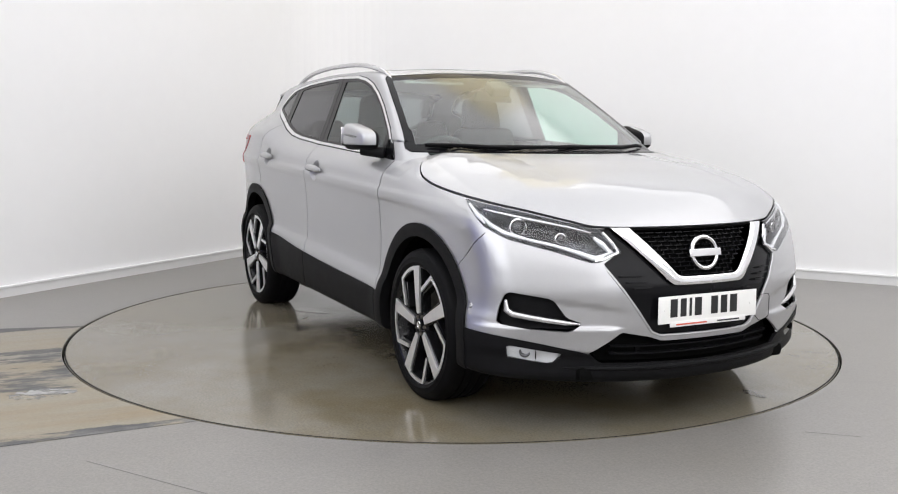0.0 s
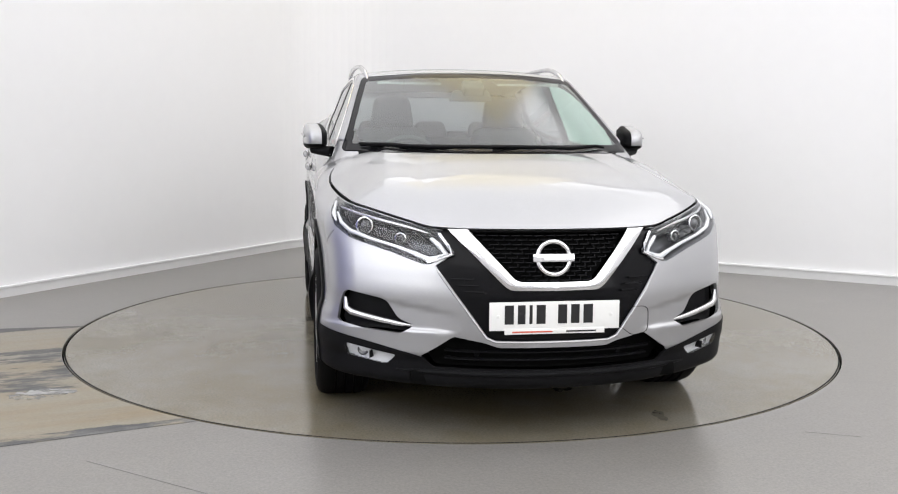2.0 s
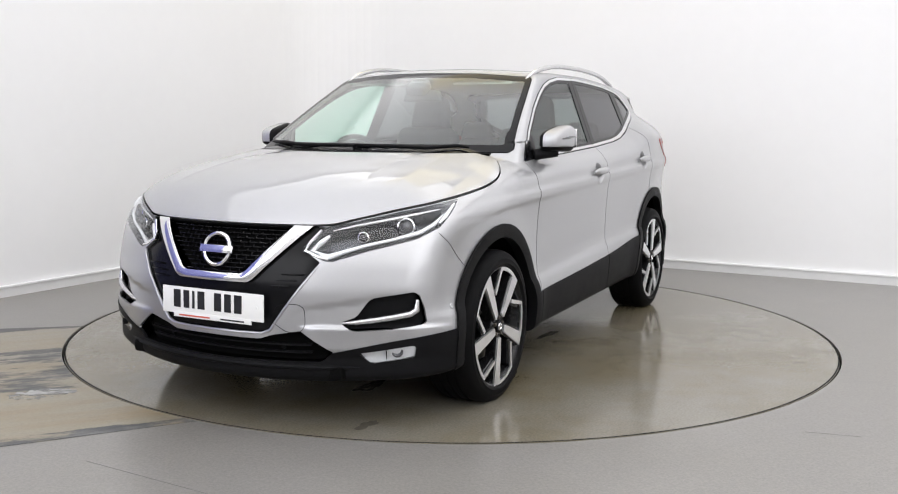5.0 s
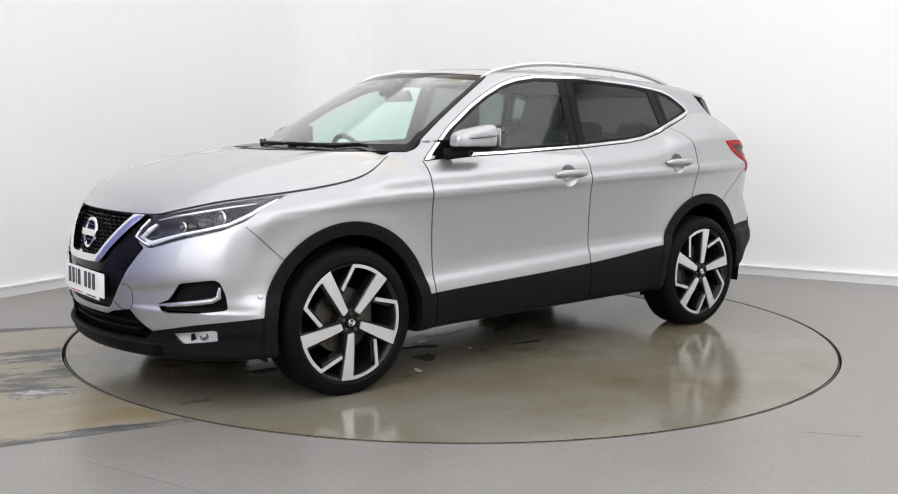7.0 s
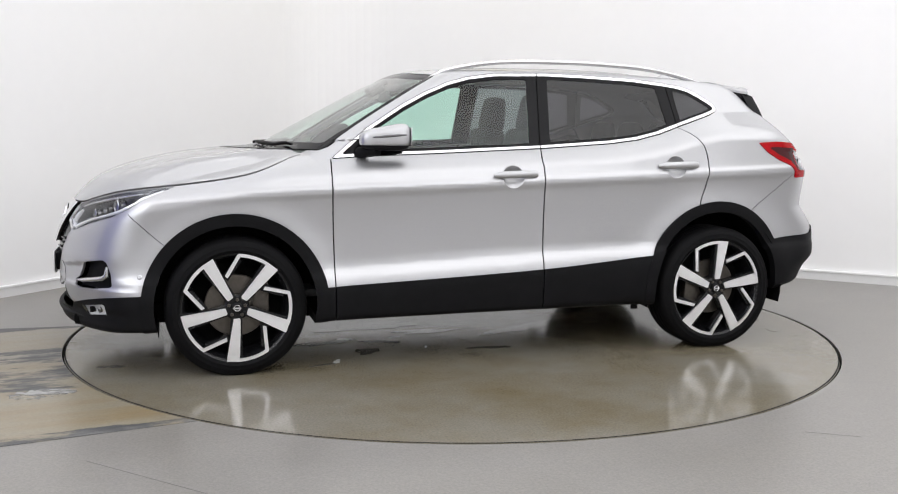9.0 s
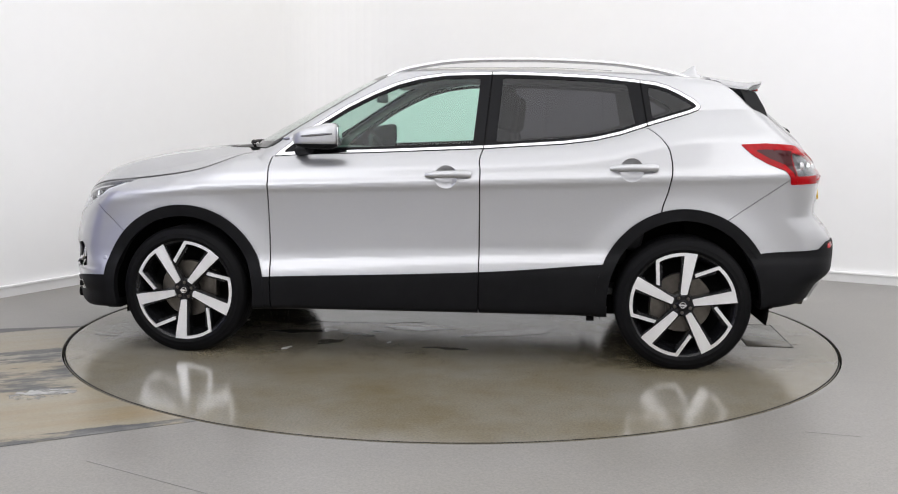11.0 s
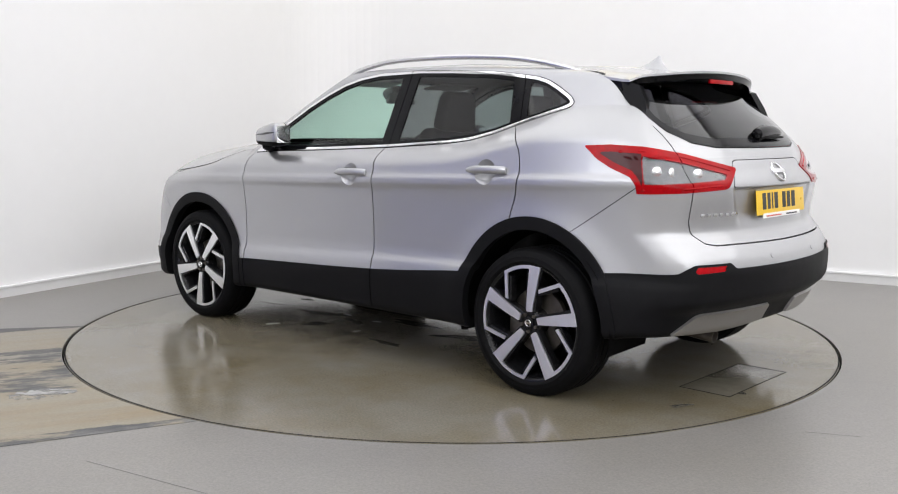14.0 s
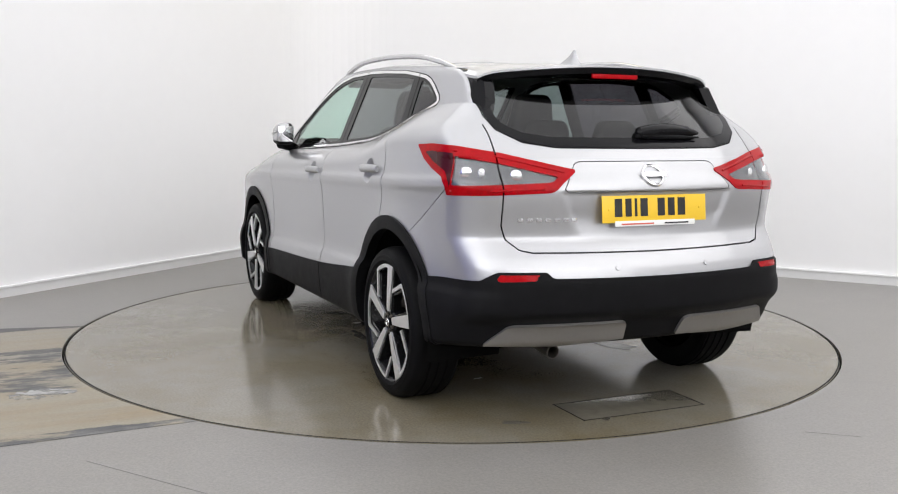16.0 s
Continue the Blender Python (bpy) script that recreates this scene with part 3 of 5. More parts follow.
class Skin:
    def __init__(self):
        self.V, self.T = skin_grid()
        self.lab = np.array(["shell"] * len(self.T), dtype=object)

    def cut(self, sources, s, name):
        """Where s < 0 on panels of these names, the skin becomes a panel called name; triangles are split along s = 0."""
        pick = np.isin(self.lab, sources)
        T = self.T[pick]
        old = self.lab[pick]
        sv = s(self.V)
        keepT, keepL = [self.T[~pick]], [self.lab[~pick]]
        st = sv[T]
        neg = (st < 0).sum(1)
        whole = (neg == 0) | (neg == 3)
        keepT.append(T[whole])
        keepL.append(np.where(neg[whole] == 3, name, old[whole]))
        for k in (1, 2):
            sel = neg == k
            if not sel.any():
                continue
            t, s3, ol = T[sel], st[sel], old[sel]
            odd = np.argmax((s3 < 0) if k == 1 else (s3 >= 0), axis=1)
            r = np.arange(len(t))
            a, b, c = t[r, odd], t[r, (odd + 1) % 3], t[r, (odd + 2) % 3]
            sa, sb, sc = s3[r, odd], s3[r, (odd + 1) % 3], s3[r, (odd + 2) % 3]
            n0 = len(self.V)
            wb, wc = sa / (sa - sb), sa / (sa - sc)
            vb = self.V[a] + wb[:, None] * (self.V[b] - self.V[a])
            vc = self.V[a] + wc[:, None] * (self.V[c] - self.V[a])
            both = np.concatenate([vb, vc])
            uniq, inv = np.unique(np.round(both, 7), axis=0, return_inverse=True)
            self.V = np.concatenate([self.V, uniq])
            ib, ic = inv[:len(t)].ravel() + n0, inv[len(t):].ravel() + n0
            tip, rest = (name, None) if k == 1 else (None, name)
            keepT += [np.stack([a, ib, ic], 1), np.stack([ib, b, c], 1), np.stack([ib, c, ic], 1)]
            keepL += [np.array([tip] * len(t), dtype=object) if tip else ol] + [np.array([rest] * len(t), dtype=object) if rest else ol] * 2
        self.T, self.lab = np.concatenate(keepT), np.concatenate(keepL)

    def tidy(self, name, other):
        """Scraps that hang loose from the largest piece of a panel go to its neighbour."""
        pick = np.flatnonzero(self.lab == name)
        key = np.unique(np.round(self.V, 5), axis=0, return_inverse=True)[1].ravel()
        tri = key[self.T[pick]]
        mark = np.arange(key.max() + 1)
        while True:
            low = mark[tri].min(1)
            before = mark.copy()
            for k in range(3):
                np.minimum.at(mark, tri[:, k], low)
            if (before == mark).all():
                break
        piece = mark[tri[:, 0]]
        ids, counts = np.unique(piece, return_counts=True)
        self.lab[pick[piece != ids[np.argmax(counts)]]] = other

    def panel(self, labels, offset=0.0, rim=0.012, side=1, grow=None):
        """Vertices, triangles and normals of the panels with these names."""
        T = self.T[np.isin(self.lab, labels)]
        used, inv = np.unique(T, return_inverse=True)
        V, T = self.V[used], inv.reshape(-1, 3)
        _, first_of, weld = np.unique(np.round(V, 5), axis=0, return_index=True, return_inverse=True)
        V, T = V[first_of], weld.ravel()[T]
        area = np.linalg.norm(np.cross(V[T[:, 1]] - V[T[:, 0]], V[T[:, 2]] - V[T[:, 0]]), axis=1)
        T = T[area > 1e-9]
        N = slope_of(V)
        V = V + N * (offset if grow is None else grow(V)[:, None])
        if grow is not None:  # normals of the new shape, shared where edges meet
            key = np.unique(np.round(V, 5), axis=0, return_inverse=True)[1].ravel()
            fn = np.cross(V[T[:, 1]] - V[T[:, 0]], V[T[:, 2]] - V[T[:, 0]])
            acc = np.zeros((key.max() + 1, 3))
            for k in range(3):
                np.add.at(acc, key[T[:, k]], fn)
            acc = acc[key]
            N = acc / np.maximum(np.linalg.norm(acc, axis=1), 1e-12)[:, None]
        if rim:
            key = np.unique(np.round(V, 5), axis=0, return_inverse=True)[1].ravel()
            E = np.concatenate([T[:, [0, 1]], T[:, [1, 2]], T[:, [2, 0]]])
            ke = np.sort(key[E], axis=1)
            _, idx, cnt = np.unique(ke, axis=0, return_index=True, return_counts=True)
            edge = E[idx[cnt == 1]]
            edge = edge[~(np.abs(V[edge][:, :, 1]) < 1e-4).all(1)]
            a, b = V[edge[:, 0]], V[edge[:, 1]]
            na, nb = N[edge[:, 0]], N[edge[:, 1]]
            out = np.cross(b - a, na + nb)
            out /= np.maximum(np.linalg.norm(out, axis=1), 1e-12)[:, None]
            n0, m = len(V), len(edge)
            V = np.concatenate([V, a, b, b - nb * rim, a - na * rim])
            N = np.concatenate([N, out, out, out, out])
            i = np.arange(m) + n0
            T = np.concatenate([T, np.stack([i, i + 2 * m, i + m], 1), np.stack([i, i + 3 * m, i + 2 * m], 1)])
        if side < 0:
            V, N, T = V * [1, -1, 1], N * [1, -1, 1], T[:, ::-1]
        return V, T, N


def sdf(pts, poly):
    """Distance to a closed outline, below zero inside."""
    P = np.array(poly, float)
    A, B = P, np.roll(P, -1, axis=0)
    d2, inside = np.full(len(pts), 1e9), np.zeros(len(pts), bool)
    for a, b in zip(A, B):
        ab = b - a
        t = np.clip(((pts - a) @ ab) / (ab @ ab), 0, 1)
        d2 = np.minimum(d2, ((pts - a - t[:, None] * ab) ** 2).sum(1))
        if a[1] != b[1]:
            cross = ((a[1] > pts[:, 1]) != (b[1] > pts[:, 1])) & (pts[:, 0] < (b[0] - a[0]) * (pts[:, 1] - a[1]) / (b[1] - a[1]) + a[0])
            inside ^= cross
    return np.where(inside, -1, 1) * np.sqrt(d2)


def rounded(poly, r=0.25, closed=True):
    """Corners of an outline cut twice, so that they run round."""
    for _ in range(2):
        n, out = len(poly), []
        for i in range(n if closed else n - 1):
            a, b = np.array(poly[i], float), np.array(poly[(i + 1) % n], float)
            if closed or i > 0:
                out.append(a + (b - a) * r)
            else:
                out.append(a)
            out.append(b - (b - a) * r if closed or i < n - 2 else b)
        poly = out
    return poly


def line(sources, d, w, limit):
    """A shut line, also used to draw a crease: the strip where d lies between -w and w, within limit < 0."""
    for name in sources:
        skin.cut([name], lambda V: np.maximum(d(V) - w, limit(V)), "near_line")
        skin.cut(["near_line"], lambda V: d(V) + w, name)
        skin.cut(["near_line"], lambda V: 0 * V[:, 0] - 1, "gap")


SIDE = lambda V: V[:, [0, 2]]
ENDS = lambda V: V[:, [1, 2]]
FQ = lambda V: np.stack([V[:, 1] - V[:, 0], V[:, 2]], 1)  # seen aslant from the front corner
RQ = lambda V: np.stack([V[:, 1] + V[:, 0], V[:, 2]], 1)  # seen aslant from the rear corner
skin = Skin()
AX_F, AX_R = 1.325, -1.325


def arch(V, ax, a, b, zc=0.338):
    k = np.hypot((V[:, 0] - ax) / a, (V[:, 2] - zc) / b)
    return (k - 1) * (a + b) / 2


ARCH_F, ARCH_R = (AX_F, 0.392, 0.398), (AX_R, 0.388, 0.425)
ARCH_W = 0.060
arch_in = lambda V: np.maximum(np.minimum(arch(V, *ARCH_F), arch(V, *ARCH_R)), 0.5 - V[:, 1])
arch_f = lambda V: np.maximum(arch(V, ARCH_F[0], ARCH_F[1] + ARCH_W, ARCH_F[2] + ARCH_W), 0.5 - V[:, 1])
arch_r = lambda V: np.maximum(arch(V, ARCH_R[0], ARCH_R[1] + ARCH_W, ARCH_R[2] + ARCH_W), 0.5 - V[:, 1])
skin.cut(["shell"], arch_in, "void")
skin.cut(["shell"], arch_f, "arch_front")
skin.cut(["shell"], arch_r, "arch_rear")
# side windows
DLO = [(0.838, 1.060), (0.661, 1.073), (0.298, 1.085), (-0.301, 1.113), (-0.70, 1.140), (-0.86, 1.160), (-0.996, 1.192), (-1.152, 1.244), (-1.345, 1.304), (-1.392, 1.324), (-1.398, 1.342),
       (-1.375, 1.368), (-1.30, 1.412), (-1.236, 1.443), (-1.17, 1.462), (-1.06, 1.477), (-0.886, 1.496), (-0.60, 1.510), (-0.371, 1.516), (-0.07, 1.509), (0.08, 1.488), (0.196, 1.457), (0.329, 1.401), (0.459, 1.333), (0.651, 1.212)]
dlo = lambda V: np.maximum(sdf(SIDE(V), DLO), 0.3 - V[:, 1])
skin.cut(["shell"], lambda V: np.maximum(dlo(V) - 0.004, 0.3 - V[:, 1]), "window_seal")
skin.cut(["window_seal"], dlo, "window_trim")
skin.cut(["window_trim"], lambda V: dlo(V) + 0.014, "pillar")
glass_in = lambda V: dlo(V) + 0.030


def slant(V, x0, z0, x1, z1):
    """Below zero ahead of the slanting line through two points."""
    return (x0 + (x1 - x0) * (V[:, 2] - z0) / (z1 - z0)) - V[:, 0]


skin.cut(["pillar"], lambda V: np.maximum(np.maximum(glass_in(V), slant(V, -0.225, 1.1, -0.255, 1.5)), V[:, 0] - 0.63), "glass_front")
skin.cut(["pillar"], lambda V: np.maximum(np.maximum(glass_in(V), -slant(V, -0.345, 1.1, -0.375, 1.5)), slant(V, -1.075, 1.2, -1.02, 1.47)), "glass_rear")
skin.cut(["pillar"], lambda V: np.maximum(glass_in(V) - 0.002, -slant(V, -1.165, 1.2, -1.125, 1.47)), "glass_quarter")
# windscreen
SCREEN = [(-0.2, 1.102), (0.735, 1.102), (0.742, 1.115), (0.70, 1.22), (0.645, 1.37), (0.602, 1.478), (0.585, 1.494), (0.30, 1.514), (-0.2, 1.522)]
ws = lambda V: np.maximum(sdf(ENDS(V), SCREEN), 0.12 - V[:, 0])
skin.cut(["shell"], lambda V: ws(V) - 0.005, "screen_seal")
skin.cut(["screen_seal"], ws, "screen_border")
skin.cut(["screen_border"], lambda V: ws(V) + np.where(V[:, 2] < 1.2, 0.034, 0.024), "screen")
base_x = lambda V: 1.17 - 0.27 * (V[:, 1] / 0.75) ** 2
skin.cut(["shell"], lambda V: np.maximum(np.maximum(V[:, 0] - base_x(V) - 0.045, base_x(V) - 0.10 - V[:, 0]), V[:, 1] - 0.67), "cowl")
# bonnet and lamps
hood_q = lambda V: lut(FQ(V)[:, 0], [-2.3, -1.75, -1.60, -1.45, -1.19, -1.0, -0.80, -0.62, -0.50, -0.40, -0.33, -0.27, -0.2], [0.824, 0.826, 0.830, 0.852, 0.891, 0.912, 0.930, 0.950, 0.968, 0.992, 1.030, 1.11, 1.3])
hood_s = lambda V: np.maximum(hood_q(V) - V[:, 2], base_x(V) + 0.045 - V[:, 0])
skin.cut(["shell"], hood_s, "bonnet")
LAMP = [(-0.79, 0.924), (-0.895, 0.872), (-0.985, 0.820), (-1.13, 0.777), (-1.40, 0.732), (-1.60, 0.690), (-1.635, 0.692), (-1.750, 0.730), (-1.745, 0.742), (-1.62, 0.822), (-1.45, 0.846), (-1.19, 0.885), (-1.0, 0.906)]
lamp_s = lambda V: np.maximum(sdf(FQ(V), LAMP), 1.3 - V[:, 0])
skin.cut(["shell"], lamp_s, "headlamp")
# grille zone
ZONE = [(-0.2, 0.824), (0.46, 0.824), (0.385, 0.735), (0.455, 0.688), (0.440, 0.660), (0.392, 0.590), (0.262, 0.410), (0.225, 0.396), (-0.2, 0.396)]
zone_s = lambda V: np.maximum(sdf(ENDS(V), ZONE), 1.7 - V[:, 0])
skin.cut(["shell"], zone_s, "front_panel")
VEE = [(0.402, 0.826), (0.196, 0.614), (0.172, 0.600), (-0.2, 0.598), (-0.2, 0.630), (0.140, 0.632), (0.160, 0.643), (0.318, 0.815), (0.325, 0.826)]
skin.cut(["front_panel"], lambda V: sdf(ENDS(V), VEE), "grille_vee")
skin.cut(["front_panel"], lambda V: sdf(ENDS(V), [(-0.2, 0.83), (0.34, 0.83), (0.15, 0.62), (-0.2, 0.62)]), "grille")
LOWGRILLE = [(-0.2, 0.374), (0.215, 0.373), (0.27, 0.392), (0.388, 0.414), (0.512, 0.330), (0.46, 0.288), (-0.2, 0.282)]
skin.cut(["shell"], lambda V: np.maximum(sdf(ENDS(V), LOWGRILLE), 1.7 - V[:, 0]), "lower_grille")
clad_q = lambda V: lut(FQ(V)[:, 0], [-2.3, -1.7, -1.60, -1.1, -0.92, -0.7], [0.284, 0.302, 0.328, 0.394, 0.405, 0.410])
skin.cut(["shell"], lambda V: np.maximum(V[:, 2] - clad_q(V), 1.3 - V[:, 0]), "lower_bumper")
FOG = [(-1.466, 0.328), (-1.44, 0.331), (-1.17, 0.357), (-1.146, 0.352), (-1.152, 0.307), (-1.376, 0.286), (-1.40, 0.288)]
skin.cut(["lower_bumper"], lambda V: sdf(FQ(V), FOG), "fog_lamp")
RECESS = rounded([(-1.40, 0.549), (-1.165, 0.573), (-1.128, 0.560), (-1.095, 0.505), (-1.082, 0.443), (-1.30, 0.424), (-1.50, 0.416), (-1.565, 0.450), (-1.475, 0.474)], 0.10)
skin.cut(["shell"], lambda V: np.maximum(sdf(FQ(V), RECESS), 1.3 - V[:, 0]), "bumper_recess")
seam_x = lambda z: lut(z, [0.2, 0.5, 0.62, 0.67, 0.74, 0.80, 0.95], [1.60, 1.60, 1.635, 1.69, 1.765, 1.825, 1.9])
skin.cut(["shell"], lambda V: np.maximum(seam_x(V[:, 2]) - V[:, 0], V[:, 2] - 0.95), "front_bumper")
# sills and doors
sill_z = lambda x: lut(x, [-1.0, -0.92, -0.27, 0.83, 1.1], [0.540, 0.532, 0.474, 0.422, 0.41])
skin.cut(["shell"], lambda V: np.maximum(V[:, 2] - sill_z(V[:, 0]), np.abs(V[:, 0]) - 1.1), "sill")
rs_x = lambda z: lut(z, [0.2, 0.7, 0.82, 0.92, 1.02, 1.11, 1.165, 1.215, 1.24], [-1.18, -1.19, -1.205, -1.235, -1.25, -1.235, -1.20, -1.145, -1.09])
under = lambda V: V[:, 2] - belt(V[:, 0]) - 0.004
door = lambda V: np.maximum(under(V), np.maximum(0.3 - V[:, 1], np.maximum(V[:, 0] - 0.846, rs_x(V[:, 2]) - V[:, 0])))
skin.cut(["shell"], lambda V: np.maximum(door(V), -0.277 - V[:, 0]), "front_door")
skin.cut(["shell"], door, "rear_door")
skin.cut(["rear_door"], lambda V: np.maximum(1.212 - V[:, 2], V[:, 0] + 1.09), "shell")
skin.cut(["shell"], lambda V: np.maximum(0.846 - V[:, 0], V[:, 2] - 1.14), "wing")
# rear end
TAIL = [(-0.735, 1.149), (-0.80, 1.092), (-0.88, 1.052), (-0.97, 1.020), (-1.000, 0.985), (-1.012, 0.949), (-1.31, 0.954), (-1.59, 0.964), (-1.62, 0.972), (-1.695, 1.045), (-1.690, 1.055), (-1.30, 1.119), (-1.05, 1.147), (-0.88, 1.155)]
tail_s = lambda V: np.maximum(sdf(RQ(V), TAIL), V[:, 0] + 1.4)
skin.cut(["shell"], tail_s, "tail_lamp")
skin.cut(["tail_lamp"], lambda V: np.maximum(sdf(RQ(V), TAIL) + 0.040, RQ(V)[:, 0] + 1.045), "tail_clear")
skin.cut(["tail_lamp"], lambda V: np.maximum(sdf(RQ(V), TAIL) + 0.030, -1.040 - RQ(V)[:, 0]), "tail_dark")
RWIN = [(-0.2, 1.142), (0.40, 1.146), (0.53, 1.166), (0.610, 1.215), (0.632, 1.270), (0.625, 1.34), (0.605, 1.41), (0.59, 1.48), (-0.2, 1.48)]
rw = lambda V: np.maximum(sdf(ENDS(V), RWIN), V[:, 0] + 1.4)
skin.cut(["shell"], lambda V: rw(V) - 0.006, "rear_seal")
skin.cut(["rear_seal"], rw, "rear_glass")
skin.cut(["rear_glass"], lambda V: -(rw(V) + 0.04), "rear_border")
rclad_q = lambda V: lut(RQ(V)[:, 0], [-2.3, -1.65, -1.60, -1.37, -1.30, -1.246, -0.93, -0.7], [0.628, 0.630, 0.655, 0.655, 0.636, 0.618, 0.606, 0.585])
skin.cut(["shell"], lambda V: np.maximum(V[:, 2] - rclad_q(V), V[:, 0] + 1.5), "rear_lower_bumper")
skin.cut(["rear_lower_bumper"], lambda V: sdf(RQ(V), [(-1.345, 0.617), (-1.56, 0.622), (-1.575, 0.645), (-1.37, 0.645)]), "reflector")
SKID = [(-1.24, 0.352), (-1.385, 0.432), (-1.42, 0.440), (-1.97, 0.447), (-1.985, 0.440), (-1.955, 0.362), (-1.6, 0.346)]
skin.cut(["rear_lower_bumper"], lambda V: sdf(RQ(V), SKID), "skid_trim")
GATE = [(-0.2, 0.722), (0.55, 0.727), (0.600, 0.737), (0.640, 0.775), (0.657, 0.83), (0.656, 1.05), (0.650, 1.20), (0.66, 1.30), (0.62, 1.40), (0.60, 1.60), (-0.2, 1.60)]
gate = lambda V: np.maximum(sdf(ENDS(V), GATE), V[:, 0] + 1.50)
line(["shell", "tail_lamp", "tail_clear"], gate, 0.003, lambda V: np.maximum(V[:, 0] + 1.52, V[:, 2] - 1.235))
skin.cut(["shell"], gate, "tailgate")
rb_z = lambda V: V[:, 2] - lut(V[:, 0], [-2.3, -1.80, -1.53, -1.4], [1.29, 0.95, 0.765, 0.676])
skin.cut(["shell"], lambda V: np.maximum(np.maximum(rb_z(V), V[:, 2] - 0.965), V[:, 0] + 1.45), "rear_bumper")
# roof
skin.cut(["shell"], lambda V: np.maximum(np.maximum(V[:, 1] - 0.525, 1.35 - V[:, 2]), np.maximum(V[:, 0] - 0.5, -1.62 - V[:, 0])), "roof")
skin.cut(["roof"], lambda V: np.maximum(np.maximum(V[:, 1] - 0.47, -0.95 - V[:, 0]), V[:, 0] - 0.10), "roof_glass")
# shut lines, and the tailgate crease drawn like one
W = 0.0034
y_out = lambda V: 0.3 - V[:, 1]
door_x = lambda V: V[:, 0] - lut(V[:, 2], [0.2, 0.42, 1.0, 1.06], [0.838, 0.840, 0.851, 0.846])
pillar_x = lambda V: V[:, 0] - lut(V[:, 2], [0.2, 1.0, 1.05, 1.12], [-0.277, -0.277, -0.271, -0.287])
line(["bonnet", "wing", "shell", "front_bumper"], hood_s, 0.004, lambda V: np.maximum(0.7 - V[:, 0], base_x(V) + 0.05 - V[:, 0]))
line(["front_bumper", "wing", "shell"], lambda V: V[:, 0] - seam_x(V[:, 2]), W * 0.7, lambda V: np.maximum(V[:, 2] - 0.80, 0.6 - V[:, 2]))
line(["wing", "front_door", "sill", "shell"], door_x, W, lambda V: np.maximum(y_out(V), V[:, 2] - 1.058))
line(["front_door", "rear_door", "sill"], pillar_x, W, lambda V: np.maximum(y_out(V), V[:, 2] - 1.13))
line(["rear_door", "shell"], lambda V: rs_x(V[:, 2]) - V[:, 0], W, lambda V: np.maximum(y_out(V), V[:, 2] - 1.238))
line(["rear_bumper", "shell"], rb_z, 0.002, lambda V: np.maximum(V[:, 0] + 1.52, 0.70 - V[:, 1]))
line(["window_trim", "pillar"], lambda V: slant(V, -0.285, 1.1, -0.315, 1.5), 0.0025, y_out)
line(["window_trim", "pillar"], lambda V: slant(V, -1.135, 1.2, -1.09, 1.47), 0.0025, y_out)
# crease round the badge panel: its shade is drawn as a thin black groove
line(["tailgate"], lambda V: sdf(ENDS(V), [(-0.2, 1.090), (0.32, 1.088), (0.345, 1.080), (0.415, 0.976), (0.40, 0.968), (-0.2, 0.966)]), 0.0018, lambda V: 0 * V[:, 0] - 1)
DISH = {"dish_front": (-0.100, 0.966), "dish_rear": (-1.048, 1.014)}
for key, (hx, hz) in DISH.items():
    skin.cut(["front_door", "rear_door"], lambda V: np.maximum(np.hypot(V[:, 0] - hx, V[:, 2] - hz) - 0.060, y_out(V)), key)

skin.tidy("rear_door", "shell")
skin.tidy("cowl", "shell")
car = thing("car", "silver five-door crossover car with black cladding and alloy wheels", "car")


def centre(labels, name, mat, label="", parent=car, **k):
    """A panel that spans both sides."""
    V1, T1, N1 = skin.panel(labels, **k)
    flip = np.array([1, -1, 1])
    V2, T2, N2 = V1 * flip, T1[:, ::-1], N1 * flip
    return put(name, np.concatenate([V1, V2]), np.concatenate([T1, T2 + len(V1)]), mat, parent, label, np.concatenate([N1, N2]))


def sides(labels, name, mat, label="", parents=(car, car), **k):
    """The same panel on the left and on the right."""
    V, T, N = skin.panel(labels, **k)
    flip = np.array([1, -1, 1])
    return [put(name, V, T, mat, parents[0], label, N), put(name, V * flip, T[:, ::-1], mat, parents[1], label, N * flip)]


sides(["shell"], "body_side", PAINT)
centre(["roof"], "roof", PAINT)
centre(["roof_glass"], "roof_glass", ROOFGLASS, "dark panoramic glass roof", offset=0.001)
centre(["bonnet"], "bonnet", PAINT, offset=0.002)
sides(["wing"], "front_wing", PAINT)
fd = sides(["front_door"], "front_door", PAINT)
rd = sides(["rear_door"], "rear_door", PAINT)
centre(["front_bumper"], "front_bumper", PAINT)
gate_ob = centre(["tailgate"], "tailgate", PAINT)
centre(["rear_bumper"], "rear_bumper", PAINT)
centre(["lower_bumper"], "front_lower_bumper", BLACK, "textured black plastic", offset=0.004)
centre(["rear_lower_bumper"], "rear_lower_bumper", BLACK, "textured black plastic", offset=0.006, rim=0.02)
sides(["sill"], "sill_cladding", BLACK, "textured black plastic", offset=0.006)
sides(["arch_front"], "wheel_arch_trim", BLACK, "textured black plastic", offset=0.010, rim=0.05)
sides(["arch_rear"], "wheel_arch_trim", BLACK, "textured black plastic", offset=0.010, rim=0.05)
sides(["gap"], "shut_and_crease_line", GROOVE, offset=-0.012, rim=0.012)
sides(["window_seal"], "window_seal", BLACK, offset=-0.003, rim=0)
